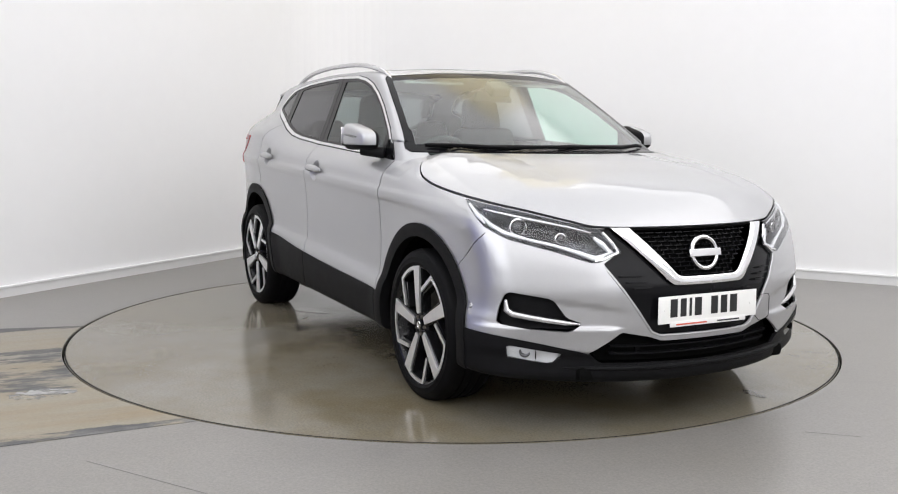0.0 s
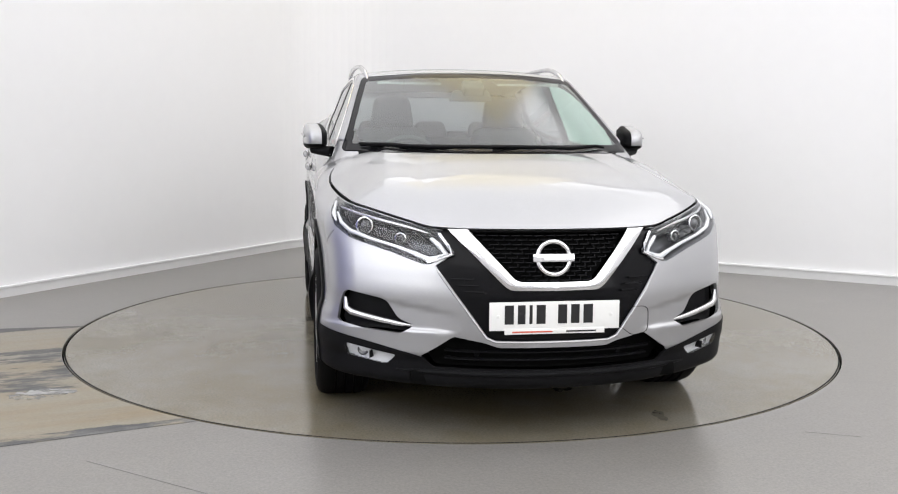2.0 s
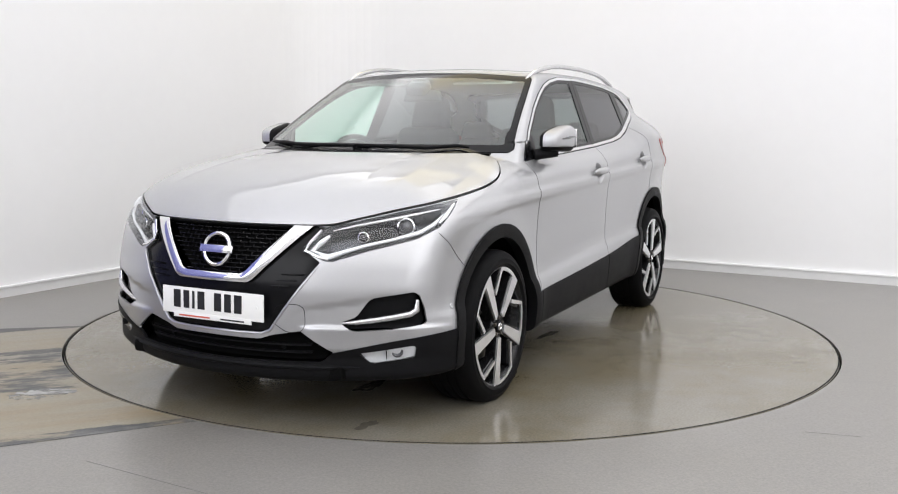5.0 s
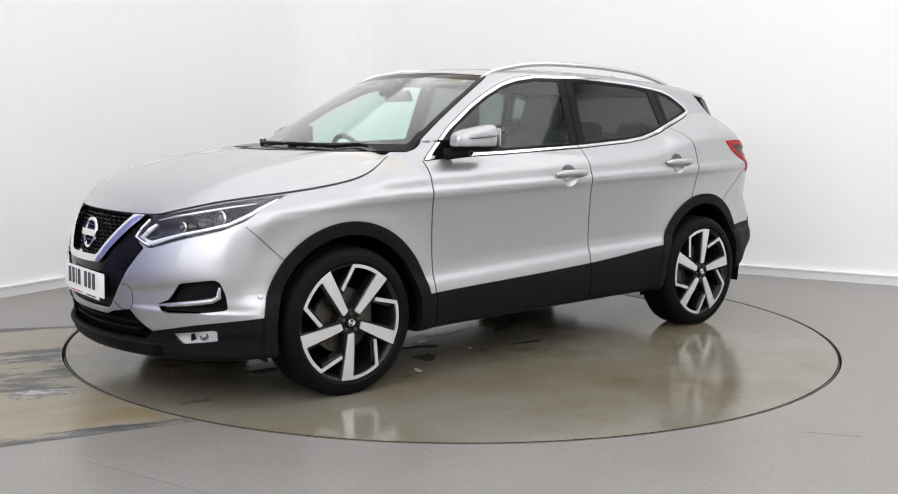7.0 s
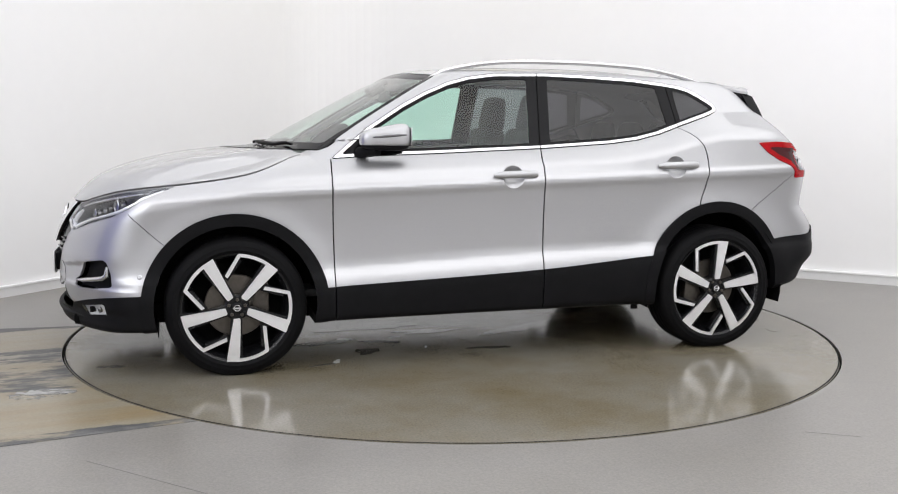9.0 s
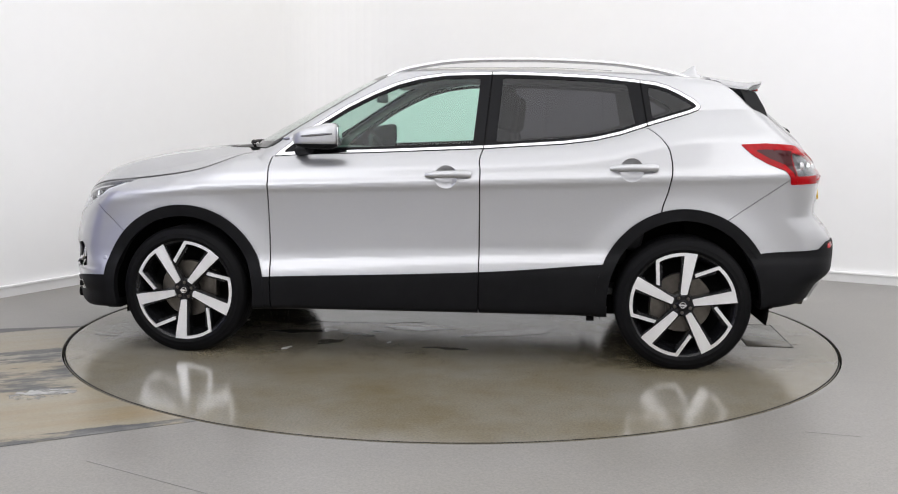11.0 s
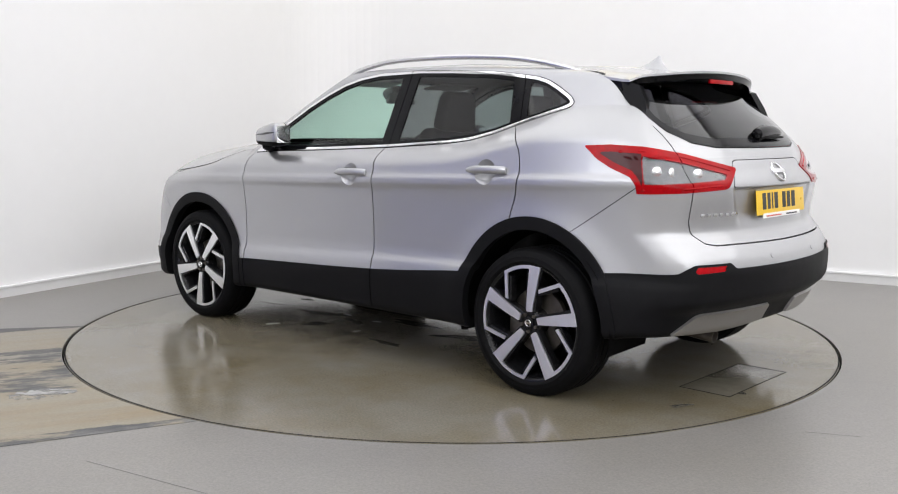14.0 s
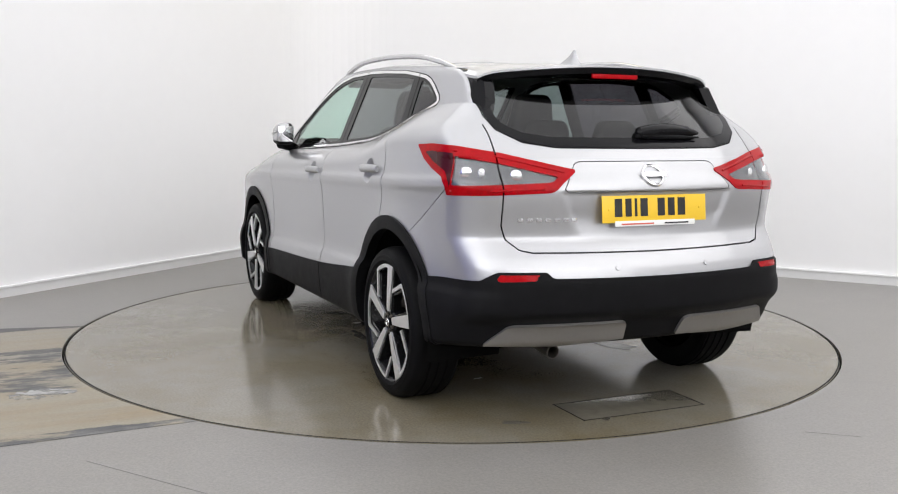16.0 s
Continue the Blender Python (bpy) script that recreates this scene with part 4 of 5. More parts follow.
sides(["window_trim"], "window_trim", CHROME, "chrome strip", offset=0.003)
sides(["pillar"], "window_pillar", PIANO, offset=-0.001)
sides(["glass_front"], "front_window", GLASS, "clear green-tinted glass", offset=-0.004, rim=0)
sides(["glass_rear"], "rear_window", PRIVACY, "dark privacy glass", offset=-0.004, rim=0)
sides(["glass_quarter"], "quarter_window", PRIVACY, "dark privacy glass", offset=-0.004, rim=0)
centre(["screen_seal"], "windscreen_seal", BLACK, offset=-0.003, rim=0)
centre(["screen_border"], "windscreen_border", PIANO, "black printed edge", rim=0.004)
centre(["screen"], "windscreen", SCREENGLASS, "clear curved glass", rim=0)
centre(["cowl"], "cowl", BLACK, "black scuttle grille", offset=-0.012)
centre(["rear_seal"], "rear_window_seal", BLACK, offset=-0.002, rim=0)
centre(["rear_border"], "rear_window_border", PIANO, rim=0)
centre(["rear_glass"], "rear_screen", PRIVACY, "dark privacy glass", rim=0)
centre(["front_panel"], "front_panel", PIANO, "gloss black nose panel", offset=-0.014, rim=0.02)
centre(["grille_vee"], "grille_vee", CHROME, "chrome V-shaped bar", rim=0.03, grow=lambda V: 0.006 + 0.006 * np.clip(-sdf(np.abs(ENDS(V)), VEE) / 0.015, 0, 1))
centre(["grille"], "grille_back", MATTE, offset=-0.045, rim=0.0)
centre(["lower_grille"], "lower_grille", MATTE, offset=-0.05, rim=0.0)
recess = sides(["bumper_recess"], "bumper_recess", BLACK, "black recess", offset=-0.035, rim=0.0)
sides(["skid_trim"], "skid_trim", GUNMETAL, "brushed grey metal trim", offset=0.018, rim=0.03)
sides(["reflector"], "reflector", REDLENS, "red reflector", offset=0.004)

# ---- the car's fittings ----


def at_front(y, z, off=0.0):
    p = shoot(np.array([[1.7, abs(y), z]]), np.array([[1.0, 0, 0]]))
    n = slope_of(p)
    p, n = (p + n * off)[0], n[0]
    return Vector((p[0], math.copysign(p[1], y) if y else 0.0, p[2])), Vector((n[0], math.copysign(1, y) * n[1], n[2]))


def at_rear(y, z, off=0.0):
    p = shoot(np.array([[-1.4, abs(y), z]]), np.array([[-1.0, 0, 0]]))
    n = slope_of(p)
    p, n = (p + n * off)[0], n[0]
    return Vector((p[0], math.copysign(p[1], y) if y else 0.0, p[2])), Vector((n[0], math.copysign(1, y) * n[1], n[2]))


def at_corner(q, z, off=0.0, end=1):
    """A point of the front (end 1) or rear (end -1) corner on the left side, seen aslant."""
    o = np.array([[end * (-q / 2 + 0.85), q / 2 + 0.85, z]])
    p = shoot(o, np.array([[end * 0.7071, 0.7071, 0]]))
    n = slope_of(p)
    return Vector((p + n * off)[0]), Vector(n[0])


def at_side(x, z, off=0.0):
    p = shoot(np.array([[x, 0.3, z]]), np.array([[0.0, 1, 0]]))
    n = slope_of(p)
    return Vector((p + n * off)[0]), Vector(n[0])


def facing(p, n, up=Vector((0, 0, 1))):
    """Local z along n, local y as near to up as can be."""
    n = n.normalized()
    u = up.cross(n).normalized()
    return Matrix.Translation(p) @ Matrix((u, n.cross(u), n)).transposed().to_4x4()


FLIP = Matrix.Diagonal((1, -1, 1, 1))


def both(name, build, mat, label="", parents=(car, car)):
    """A fitting built for the left side, and its mirror image."""
    out = []
    for k, p in enumerate(parents):
        bm = build()
        if k:
            bmesh.ops.transform(bm, matrix=FLIP, verts=bm.verts)
            bmesh.ops.reverse_faces(bm, faces=bm.faces)
        out.append(part(name, bm, mat, p, label))
    return out


# head lamps
BEZEL = plain("dark_chrome_bezel", (0.075, 0.078, 0.085), 0.28, metal=0.8, grain=70, vary=0.3)
housing = sides(["headlamp"], "headlamp", BEZEL, "clear headlamp with dark housing", rim=0.0, grow=lambda V: -np.clip(-lamp_s(V) * 1.6, 0.003, 0.065))
lens = sides(["headlamp"], "lens", LENS, "clear lens", parents=housing, offset=0.002, rim=0.004)
for o in lens:
    o.visible_shadow = False
DRL = plain("white_light_guide", (0.82, 0.83, 0.85), 0.12, metal=0.3, coat=1.0, vary=0.03)
both("light_guide", lambda: tube([at_corner(q, z, -0.018)[0] for q, z in ((-0.93, 0.880), (-1.01, 0.838), (-1.10, 0.808), (-1.25, 0.782), (-1.40, 0.760), (-1.52, 0.736), (-1.615, 0.712), (-1.66, 0.718), (-1.70, 0.736), (-1.65, 0.768), (-1.60, 0.795))],
                               [0.004, 0.009, 0.009, 0.007, 0.007, 0.009, 0.013, 0.013, 0.013, 0.012, 0.007]), DRL, "white running light strip", housing)
both("edge_strip", lambda: tube([at_corner(q, z, -0.004)[0] for q, z in ((-1.615, 0.700), (-1.66, 0.706), (-1.735, 0.734), (-1.70, 0.768), (-1.64, 0.810))], 0.007), CHROME, "bright edge strip", housing)
both("edge_strip", lambda: tube([at_corner(q, z, -0.006)[0] for q, z in ((-0.84, 0.908), (-0.93, 0.866), (-0.98, 0.838))], [0.006, 0.010, 0.004]), DRL, "bright edge strip", housing)
for q, z, r in ((-1.17, 0.842, 0.030), (-1.42, 0.795, 0.019)):
    both("projector", lambda: lathe([(r, -0.03), (r, 0.004), (r * 0.86, 0.008), (r * 0.80, 0.002), (r * 0.5, 0.012), (0.001, 0.016)], facing(at_corner(q, z, -0.036)[0], Vector((1, 0.35, 0.1))), 32), GREYLENS, "round projector lens", housing)
    both("projector_ring", lambda: lathe([(r * 1.02, -0.002), (r * 1.18, 0.004), (r * 1.2, 0.010), (r * 1.02, 0.012)], facing(at_corner(q, z, -0.036)[0], Vector((1, 0.35, 0.1))), 32), CHROME, "chrome ring", housing)


for i in range(3):
    def cup():
        p, n = at_corner(-1.285 - i * 0.064, 0.816 - i * 0.011, -0.040)
        m = facing(p, Vector((1, 0.45, 0.12)))
        bm = box((0.050, 0.040, 0.010), bevel=0.004, turn=m @ pose(0, 0, -0.012))
        return lathe([(0.021, 0.014), (0.019, 0.014), (0.012, 0.002), (0.004, -0.004), (0.0005, -0.005)], m @ Matrix.Diagonal((1.1, 0.85, 1, 1)), 12, bm)

    both("reflector_cup", cup, GREYLENS, "faceted reflector cup", housing)
both("brow_strip", lambda: tube([at_corner(q, z, -0.010)[0] for q, z in ((-0.95, 0.896), (-1.10, 0.878), (-1.28, 0.855), (-1.46, 0.832), (-1.58, 0.812))], [0.003, 0.006, 0.007, 0.006, 0.003]), SATIN, "satin brow strip", housing)
# fog lamps, blades
fogs = sides(["fog_lamp"], "fog_lamp", DRL, "clear fog lamp", offset=-0.010, rim=0.0)
for o in sides(["fog_lamp"], "lens", LENS, parents=fogs, offset=0.004, rim=0.02):
    o.visible_shadow = False
both("bulb_bezel", lambda: lathe([(0.024, -0.01), (0.024, 0.004), (0.018, 0.006), (0.001, -0.006)], facing(at_corner(-1.25, 0.325, -0.014)[0], Vector((1, 0.5, 0))), 24), GREYLENS, "", fogs)
both("divider", lambda: box((0.004, 0.03, 0.052), (0, 0, 0), 0.001, turn=facing(at_corner(-1.31, 0.318, -0.008)[0], Vector((1, 0.6, 0)))), BLACK, "", fogs)
both("bumper_blade", lambda: tube([at_corner(q, z, -0.008)[0] for q, z in ((-1.565, 0.446), (-1.48, 0.451), (-1.38, 0.460), (-1.27, 0.471), (-1.18, 0.482), (-1.142, 0.498), (-1.136, 0.540))],
                                  [0.004, 0.010, 0.012, 0.013, 0.014, 0.014, 0.007], 12), SATIN, "satin silver blade")
both("parking_sensor", lambda: lathe([(0.0005, 0.003), (0.008, 0.003), (0.010, 0.001), (0.0125, 0.0005)], facing(*at_corner(1 * (0.872 - 1.782), 0.496, 0.001)), 20), PAINT, "round painted sensor")
both("parking_sensor", lambda: lathe([(0.0005, 0.006), (0.010, 0.006), (0.012, 0.0)], facing(*at_front(0.30, 0.335, -0.045)), 20), BLACK)
both("parking_sensor", lambda: lathe([(0.0005, 0.003), (0.009, 0.003), (0.011, 0.0005)], facing(*at_rear(0.22, 0.665, 0.001)), 20), PAINT)


# highlight along the bumper's turned edge, modelled as a thin painted bar
both("nose_edge_highlight", lambda: tube([at_front(y, z, -0.003)[0] for y, z in ((0.456, 0.686), (0.440, 0.659), (0.392, 0.589), (0.327, 0.498), (0.264, 0.410), (0.226, 0.395), (0.12, 0.394), (0.0, 0.394))], [0.003, 0.006, 0.007, 0.007, 0.007, 0.006, 0.006, 0.006], 8), PAINT, "silver piping in place of the highlight round the nose panel")
TOW = rounded([(0.300, 0.522), (0.404, 0.522), (0.408, 0.440), (0.395, 0.412), (0.335, 0.404), (0.290, 0.436), (0.268, 0.452)], 0.2)
part("tow_cover_joint", tube([at_front(y, z, 0.0004)[0] for y, z in TOW], 0.0014, 5, closed=True), GROOVE, car, "fine joint of the tow-eye cover")


# grille
def mesh_rows():
    bm = bmesh.new()
    for r in range(11):
        z = 0.640 + r * 0.0172
        wide = 0.135 + (z - 0.632) * 0.96
        n = 13
        for i in range(-n, n + 1):
            y = (i + 0.5 * (r % 2)) * 0.046
            if abs(y) > wide:
                continue
            p, nn = at_front(y, z, -0.022)
            box((0.038, 0.0055, 0.016), bevel=0.0018, seg=1, turn=facing(p, nn), bm=bm)
            box((0.0045, 0.0150, 0.010), bevel=0.001, seg=1, turn=facing(at_front(y + 0.021, z + 0.0086, -0.030)[0], nn), bm=bm)
    return bm


tagged(part("grille_mesh", mesh_rows(), PIANO, car, "black wavy mesh"), kind="stuff")
for r in range(3):
    both("vent_slat", lambda: box((0.088 - 0.006 * r, 0.007, 0.014), bevel=0.002, turn=facing(at_front(0.355 - 0.022 * r, 0.640 - 0.024 * r, -0.006)[0], at_front(0.34, 0.62)[1])), PIANO)
for r in range(2):
    bm = bmesh.new()
    for i in range(-20, 21):
        p, nn = at_front(i * 0.0205, 0.318 + 0.030 * r, -0.030)
        box((0.023, 0.006, 0.02), turn=facing(p, nn), bm=bm)
    part("lower_grille_bar", bm, BLACK, car)
part("splitter", tube([at_front(-0.60 + 0.06 * i, 0.268, 0.004)[0] for i in range(21)], [0.003, 0.007, 0.010] + [0.012] * 15 + [0.010, 0.007, 0.003], 10), BLACK, car, "black lower lip")


def badge(at, n, r, name, parent):
    m = facing(at, n)
    ring = lathe([(r * 0.76, 0.001), (r * 0.78, 0.007), (r * 0.87, 0.010), (r * 0.97, 0.007), (r, 0.0), (r * 0.76, 0.001)], m, 48)
    b = part(name, ring, CHROME, parent, "round chrome emblem")
    part("bar", box((r * 2.24, r * 0.42, 0.010), bevel=0.003, turn=m @ pose(0, 0, 0.007)), CHROME, b)
    return b


p, n = at_front(0, 0.722, -0.004)
badge(p + Vector((-0.006, 0, 0)), Vector((1, 0, 0.22)), 0.074, "badge", car)
p, n = at_rear(0, 1.030, 0.001)
badge(p, n, 0.054, "badge", gate_ob)


def plate(at, n, mat, name, parent, label):
    m = facing(at, n)
    pl = part(name, box((0.52, 0.111, 0.004), bevel=0.0018, turn=m), mat, parent, label)
    widths = (0.036, 0.030, 0.012, 0.036, 0.036, 0.034, 0.038)
    x = -0.200
    for i, w in enumerate(widths):
        part("print_bar", box((w, 0.074, 0.0012), (0, 0, 0), turn=m @ pose(x + w / 2, 0.006, 0.0026)), INK, pl)
        x += w + 0.016 + (0.034 if i == 3 else 0)
    holder = part("plate_strip", box((0.40, 0.022, 0.004), bevel=0.001, turn=m @ pose(0.0, -0.060, 0.0016)), PLATEW, pl)
    part("print_bar", box((0.16, 0.006, 0.001), turn=m @ pose(-0.09, -0.062, 0.0042)), REDINK, holder)
    part("print_bar", box((0.12, 0.006, 0.001), turn=m @ pose(0.105, -0.062, 0.0042)), INK, holder)
    for s in (-1, 1):
        part("screw_cap", lathe([(0.0005, 0.004), (0.005, 0.004), (0.006, 0.002)], m @ pose(s * 0.226, 0, 0), 14), mat, pl)


plate(Vector((2.224, 0, 0.502)), Vector((1, 0, 0.02)), PLATEW, "number_plate", car, "white plate with black print")
p, n = at_rear(0, 0.892, 0)
plate(Vector((-2.110, 0, 0.896)), Vector((-1, 0, 0.10)), PLATEY, "number_plate", gate_ob, "yellow plate with black print")
part("plate_mount", box((0.03, 0.44, 0.09), (2.204, 0, 0.500), 0.006), BLACK, car)
for i in range(7):
    y = 0.585 - i * 0.037
    p, n = at_rear(y, 0.855, 0.0015)
    part("emblem_bar", box((0.024, 0.014, 0.003), bevel=0.001, turn=facing(p, n)), SATIN, gate_ob, "chrome lettering bar")

# tail lamps
tails = sides(["tail_lamp"], "tail_lamp", REDLENS, "red tail lamp", offset=0.004, rim=0.02)
sides(["tail_clear"], "clear_section", GREYLENS, "grey clear section", parents=tails, offset=-0.004, rim=0.0)
for o in sides(["tail_clear"], "lens", LENS, "", parents=tails, offset=0.004, rim=0.0):
    o.visible_shadow = False
sides(["tail_dark"], "dark_section", DARKRED, "dark red section", parents=tails, offset=0.003, rim=0.01)
for q, z, w in ((-1.13, 1.040, 0.05), (-1.22, 1.035, 0.03), (-1.40, 1.030, 0.05)):
    both("bulb", lambda: lathe([(0.0005, 0.006), (0.010, 0.005), (0.018, -0.004)], facing(at_corner(q, z, 0.0, -1)[0], Vector((-1, 0.6, 0))) @ Matrix.Diagonal((w / 0.036, 1.4, 1, 1)), 20), CHROME, "silver bulb reflector", tails)
both("light_bar", lambda: tube([at_corner(q, z, 0.003, -1)[0] for q, z in ((-0.92, 1.125), (-1.05, 1.127), (-1.30, 1.101), (-1.50, 1.068), (-1.64, 1.044))], 0.006, 8), REDLENS, "red light bar", tails)
both("light_bar", lambda: tube([at_corner(q, z, 0.003, -1)[0] for q, z in ((-1.04, 0.966), (-1.30, 0.971), (-1.56, 0.980))], 0.006, 8), REDLENS, "red light bar", tails)


# spoiler
def spoiler_end(y):
    return -1.800 + 0.16 * (abs(y) / 0.62) ** 2.4


def spoiler(upper):
    bm = bmesh.new()
    rows = []
    ny, nx = 40, 14
    for j in range(ny + 1):
        y = -0.605 + 1.21 * j / ny
        row = []
        for i in range(nx + 1):
            x = -1.46 + (spoiler_end(y) + 1.46) * i / nx
            zt = 1.5125 - 0.155 * (-1.46 - x) - 0.032 * (abs(y) / 0.6) ** 2.2 + 0.006
            zt += 0.03 * np.clip((-1.60 - x) / 0.2, 0, 1) ** 2 - 0.022 * np.clip((abs(y) - 0.52) / 0.09, 0, 1) ** 2
            row.append((x, y, float(zt)))
        rows.append(row)
    th = 0.012 if upper else 0.030
    base = 0.0 if upper else -0.0125
    t = [[bm.verts.new((x, y, z + base)) for x, y, z in r] for r in rows]
    b = [[bm.verts.new((x - (0 if upper else -0.012), y, z + base - th * (0.3 + 0.7 * math.sin(math.pi * min(1, 0.25 + 0.6 * (1 - i / nx)))))) for i, (x, y, z) in enumerate(r)] for r in rows]
    for j in range(ny):
        for i in range(nx):
            bm.faces.new((t[j][i], t[j + 1][i], t[j + 1][i + 1], t[j][i + 1]))
            bm.faces.new((b[j][i], b[j][i + 1], b[j + 1][i + 1], b[j + 1][i]))
        bm.faces.new((t[j][nx], t[j + 1][nx], b[j + 1][nx], b[j][nx]))
        bm.faces.new((t[j + 1][0], t[j][0], b[j][0], b[j + 1][0]))
    for j, s in ((0, 1), (ny, -1)):
        for i in range(nx):
            bm.faces.new((t[j][i], t[j][i + 1], b[j][i + 1], b[j][i])[::s])
    return bm


sp = part("spoiler", spoiler(True), PAINT, gate_ob, "silver roof spoiler")
part("underside", spoiler(False), PIANO, sp, "gloss black underside")
part("brake_light", box((0.012, 0.235, 0.020), (-1.783, 0, 1.448), 0.004), REDLENS, sp, "red high brake light")


def fin():
    """Black end plate between spoiler and glass."""
    bm = bmesh.new()
    outl = [(-1.60, 1.445, 0.600), (-1.69, 1.415, 0.592), (-1.735, 1.335, 0.606), (-1.752, 1.285, 0.622), (-1.70, 1.30, 0.640), (-1.64, 1.36, 0.632)]
    o1 = [bm.verts.new((x, y, z)) for x, z, y in outl]
    o2 = [bm.verts.new((x + 0.01, y - 0.05, z)) for x, z, y in outl]
    bm.faces.new(o1)
    bm.faces.new(o2[::-1])
    for i in range(len(o1)):
        j = (i + 1) % len(o1)
        bm.faces.new((o1[i], o2[i], o2[j], o1[j]))
    return bm


both("end_fin", fin, PIANO, "gloss black end plate", (sp, sp))
# rear wiper
rwp = part("rear_wiper", tube([at_rear(y, 1.192 + 0.012 * math.sin(-y * 9), 0.016)[0] for y in (0.012, 0.0, -0.05, -0.11, -0.18, -0.25, -0.30, -0.33)], [0.010, 0.026, 0.031, 0.033, 0.031, 0.025, 0.016, 0.006], 14), PIANO, gate_ob, "gloss black rear wiper cover")
part("blade", tube([at_rear(y, 1.178 + 0.012 * (y + 0.3), 0.014)[0] for y in (0.02, -0.1, -0.2, -0.32)], [0.008, 0.010, 0.009, 0.004]), BLACK, rwp)

# roof rails and aerial
roof_z = lambda x, y: float(top(np.array([x]), np.array([y]))[0])


def rail():
    pts, rad = [], []
    n = 44
    for i in range(n + 1):
        x = 0.285 - 1.655 * i / n
        rise = [min(1, max(0, d)) for d in ((0.285 - x) / 0.58, (x + 1.37) / 0.50)]
        lift = 0.049 * math.prod(math.sin(r * math.pi / 2) for r in rise)
        pts.append((x, 0.592 - 0.03 * ((x + 0.5) / 0.9) ** 2, roof_z(x, 0.575) + lift - 0.006))
        rad.append(0.0135 * min(1, 0.45 + i / 6, 0.45 + (n - i) / 6))
    return tube(pts, rad, 12, squash=1.1)


rails = both("roof_rail", rail, SATIN, "satin silver roof rail")

def sharkfin():
    bm = bmesh.new()
    rings = []
    for k, (h, x0, x1, w) in enumerate(((0.0, -1.26, -1.50, 0.036), (0.02, -1.315, -1.485, 0.022), (0.045, -1.385, -1.462, 0.011), (0.072, -1.425, -1.452, 0.005), (0.078, -1.435, -1.45, 0.002))):
        ring = []
        for i in range(20):
            a = math.tau * i / 20
            ring.append(bm.verts.new(((x0 + x1) / 2 + (x0 - x1) / 2 * math.cos(a), w * math.sin(a) * (1 - 0.3 * math.cos(a)), 1.508 + h)))
        rings.append(ring)
    for a, b in zip(rings, rings[1:]):
        for i in range(20):
            bm.faces.new((a[i], a[(i + 1) % 20], b[(i + 1) % 20], b[i]))
    bm.faces.new(rings[-1])
    return bm


part("aerial", sharkfin(), PAINT, car, "silver fin aerial")


# door mirrors
def mirror_shell(upper):
    bm = bmesh.new()
    nu, nv = 36, 18
    rings = []
    for j in range(nv + 1):
        lat = (-0.5 + j / nv) * math.pi
        ring = []
        for i in range(nu):
            a = math.tau * i / nu
            pw = lambda c, e: math.copysign(abs(c) ** e, c)
            cx, cy, cz = pw(math.cos(lat), 0.42) * pw(math.cos(a), 0.6), pw(math.cos(lat), 0.42) * pw(math.sin(a), 0.55), pw(math.sin(lat), 0.6)
            x = 0.585 + 0.125 * cx
            y = 0.872 + 0.058 * cy + 0.10 * (0.60 - x)
            z = 1.163 + 0.076 * cz * (0.80 - 0.20 * cx * 1.0) - 0.010 * cx
            z = max(z, 1.128) if upper else min(z, 1.127)
            y = max(y, 0.852 + 0.10 * (0.60 - x)) if upper is True else min(y, 0.851 + 0.10 * (0.60 - x)) if upper == "inner" else y
            ring.append(bm.verts.new((x, y, z)))
        rings.append(ring)
    for a, b in zip(rings, rings[1:]):
        for i in range(nu):
            bm.faces.new((a[i], a[(i + 1) % nu], b[(i + 1) % nu], b[i]))
    bmesh.ops.remove_doubles(bm, verts=bm.verts, dist=0.0002)
    return bm


mirrors = both("door_mirror", lambda: mirror_shell(True), PAINT, "silver door mirror", fd)
both("inner_shell", lambda: mirror_shell("inner"), BLACK, "black inner shell", mirrors)
both("lower_shell", lambda: mirror_shell(False), BLACK, "black lower shell", mirrors)
both("mirror_arm", lambda: tube([(0.70, 0.79, 1.088), (0.67, 0.83, 1.092), (0.62, 0.88, 1.105)], [0.030, 0.026, 0.030], 12, squash=1.0), BLACK, "black arm", mirrors)
both("indicator", lambda: tube([(0.655, 0.928, 1.168), (0.60, 0.933, 1.172), (0.53, 0.938, 1.178), (0.485, 0.938, 1.181)], [0.003, 0.006, 0.006, 0.003], 8), GREYLENS, "side indicator strip", mirrors)
both("mirror_glass", lambda: box((0.004, 0.095, 0.095), (0.459, 0.886, 1.170), 0.0015), CHROME, "mirror glass", mirrors)

# door handles
for x, z, ps in ((-0.112, 0.970, fd), (-1.058, 1.018, rd)):
    def bar():
        bm = bmesh.new()
        n = 15
        pts, rad = [], []
        for i in range(n):
            t = i / (n - 1)
            xx = x + 0.120 - 0.240 * t
            lift = 0.004 + 0.020 * math.sin(math.pi * min(1, 0.06 + t * 0.9)) ** 0.6
            pts.append(at_side(xx, z + 0.006 * t, lift)[0])
            rad.append(0.019 * min(1, 0.45 + 3 * t) * (1 if t < 0.95 else 0.8))
        return tube(pts, rad, 12, bm, squash=0.62)

    both("door_handle", bar, PAINT, "silver pull handle", ps)
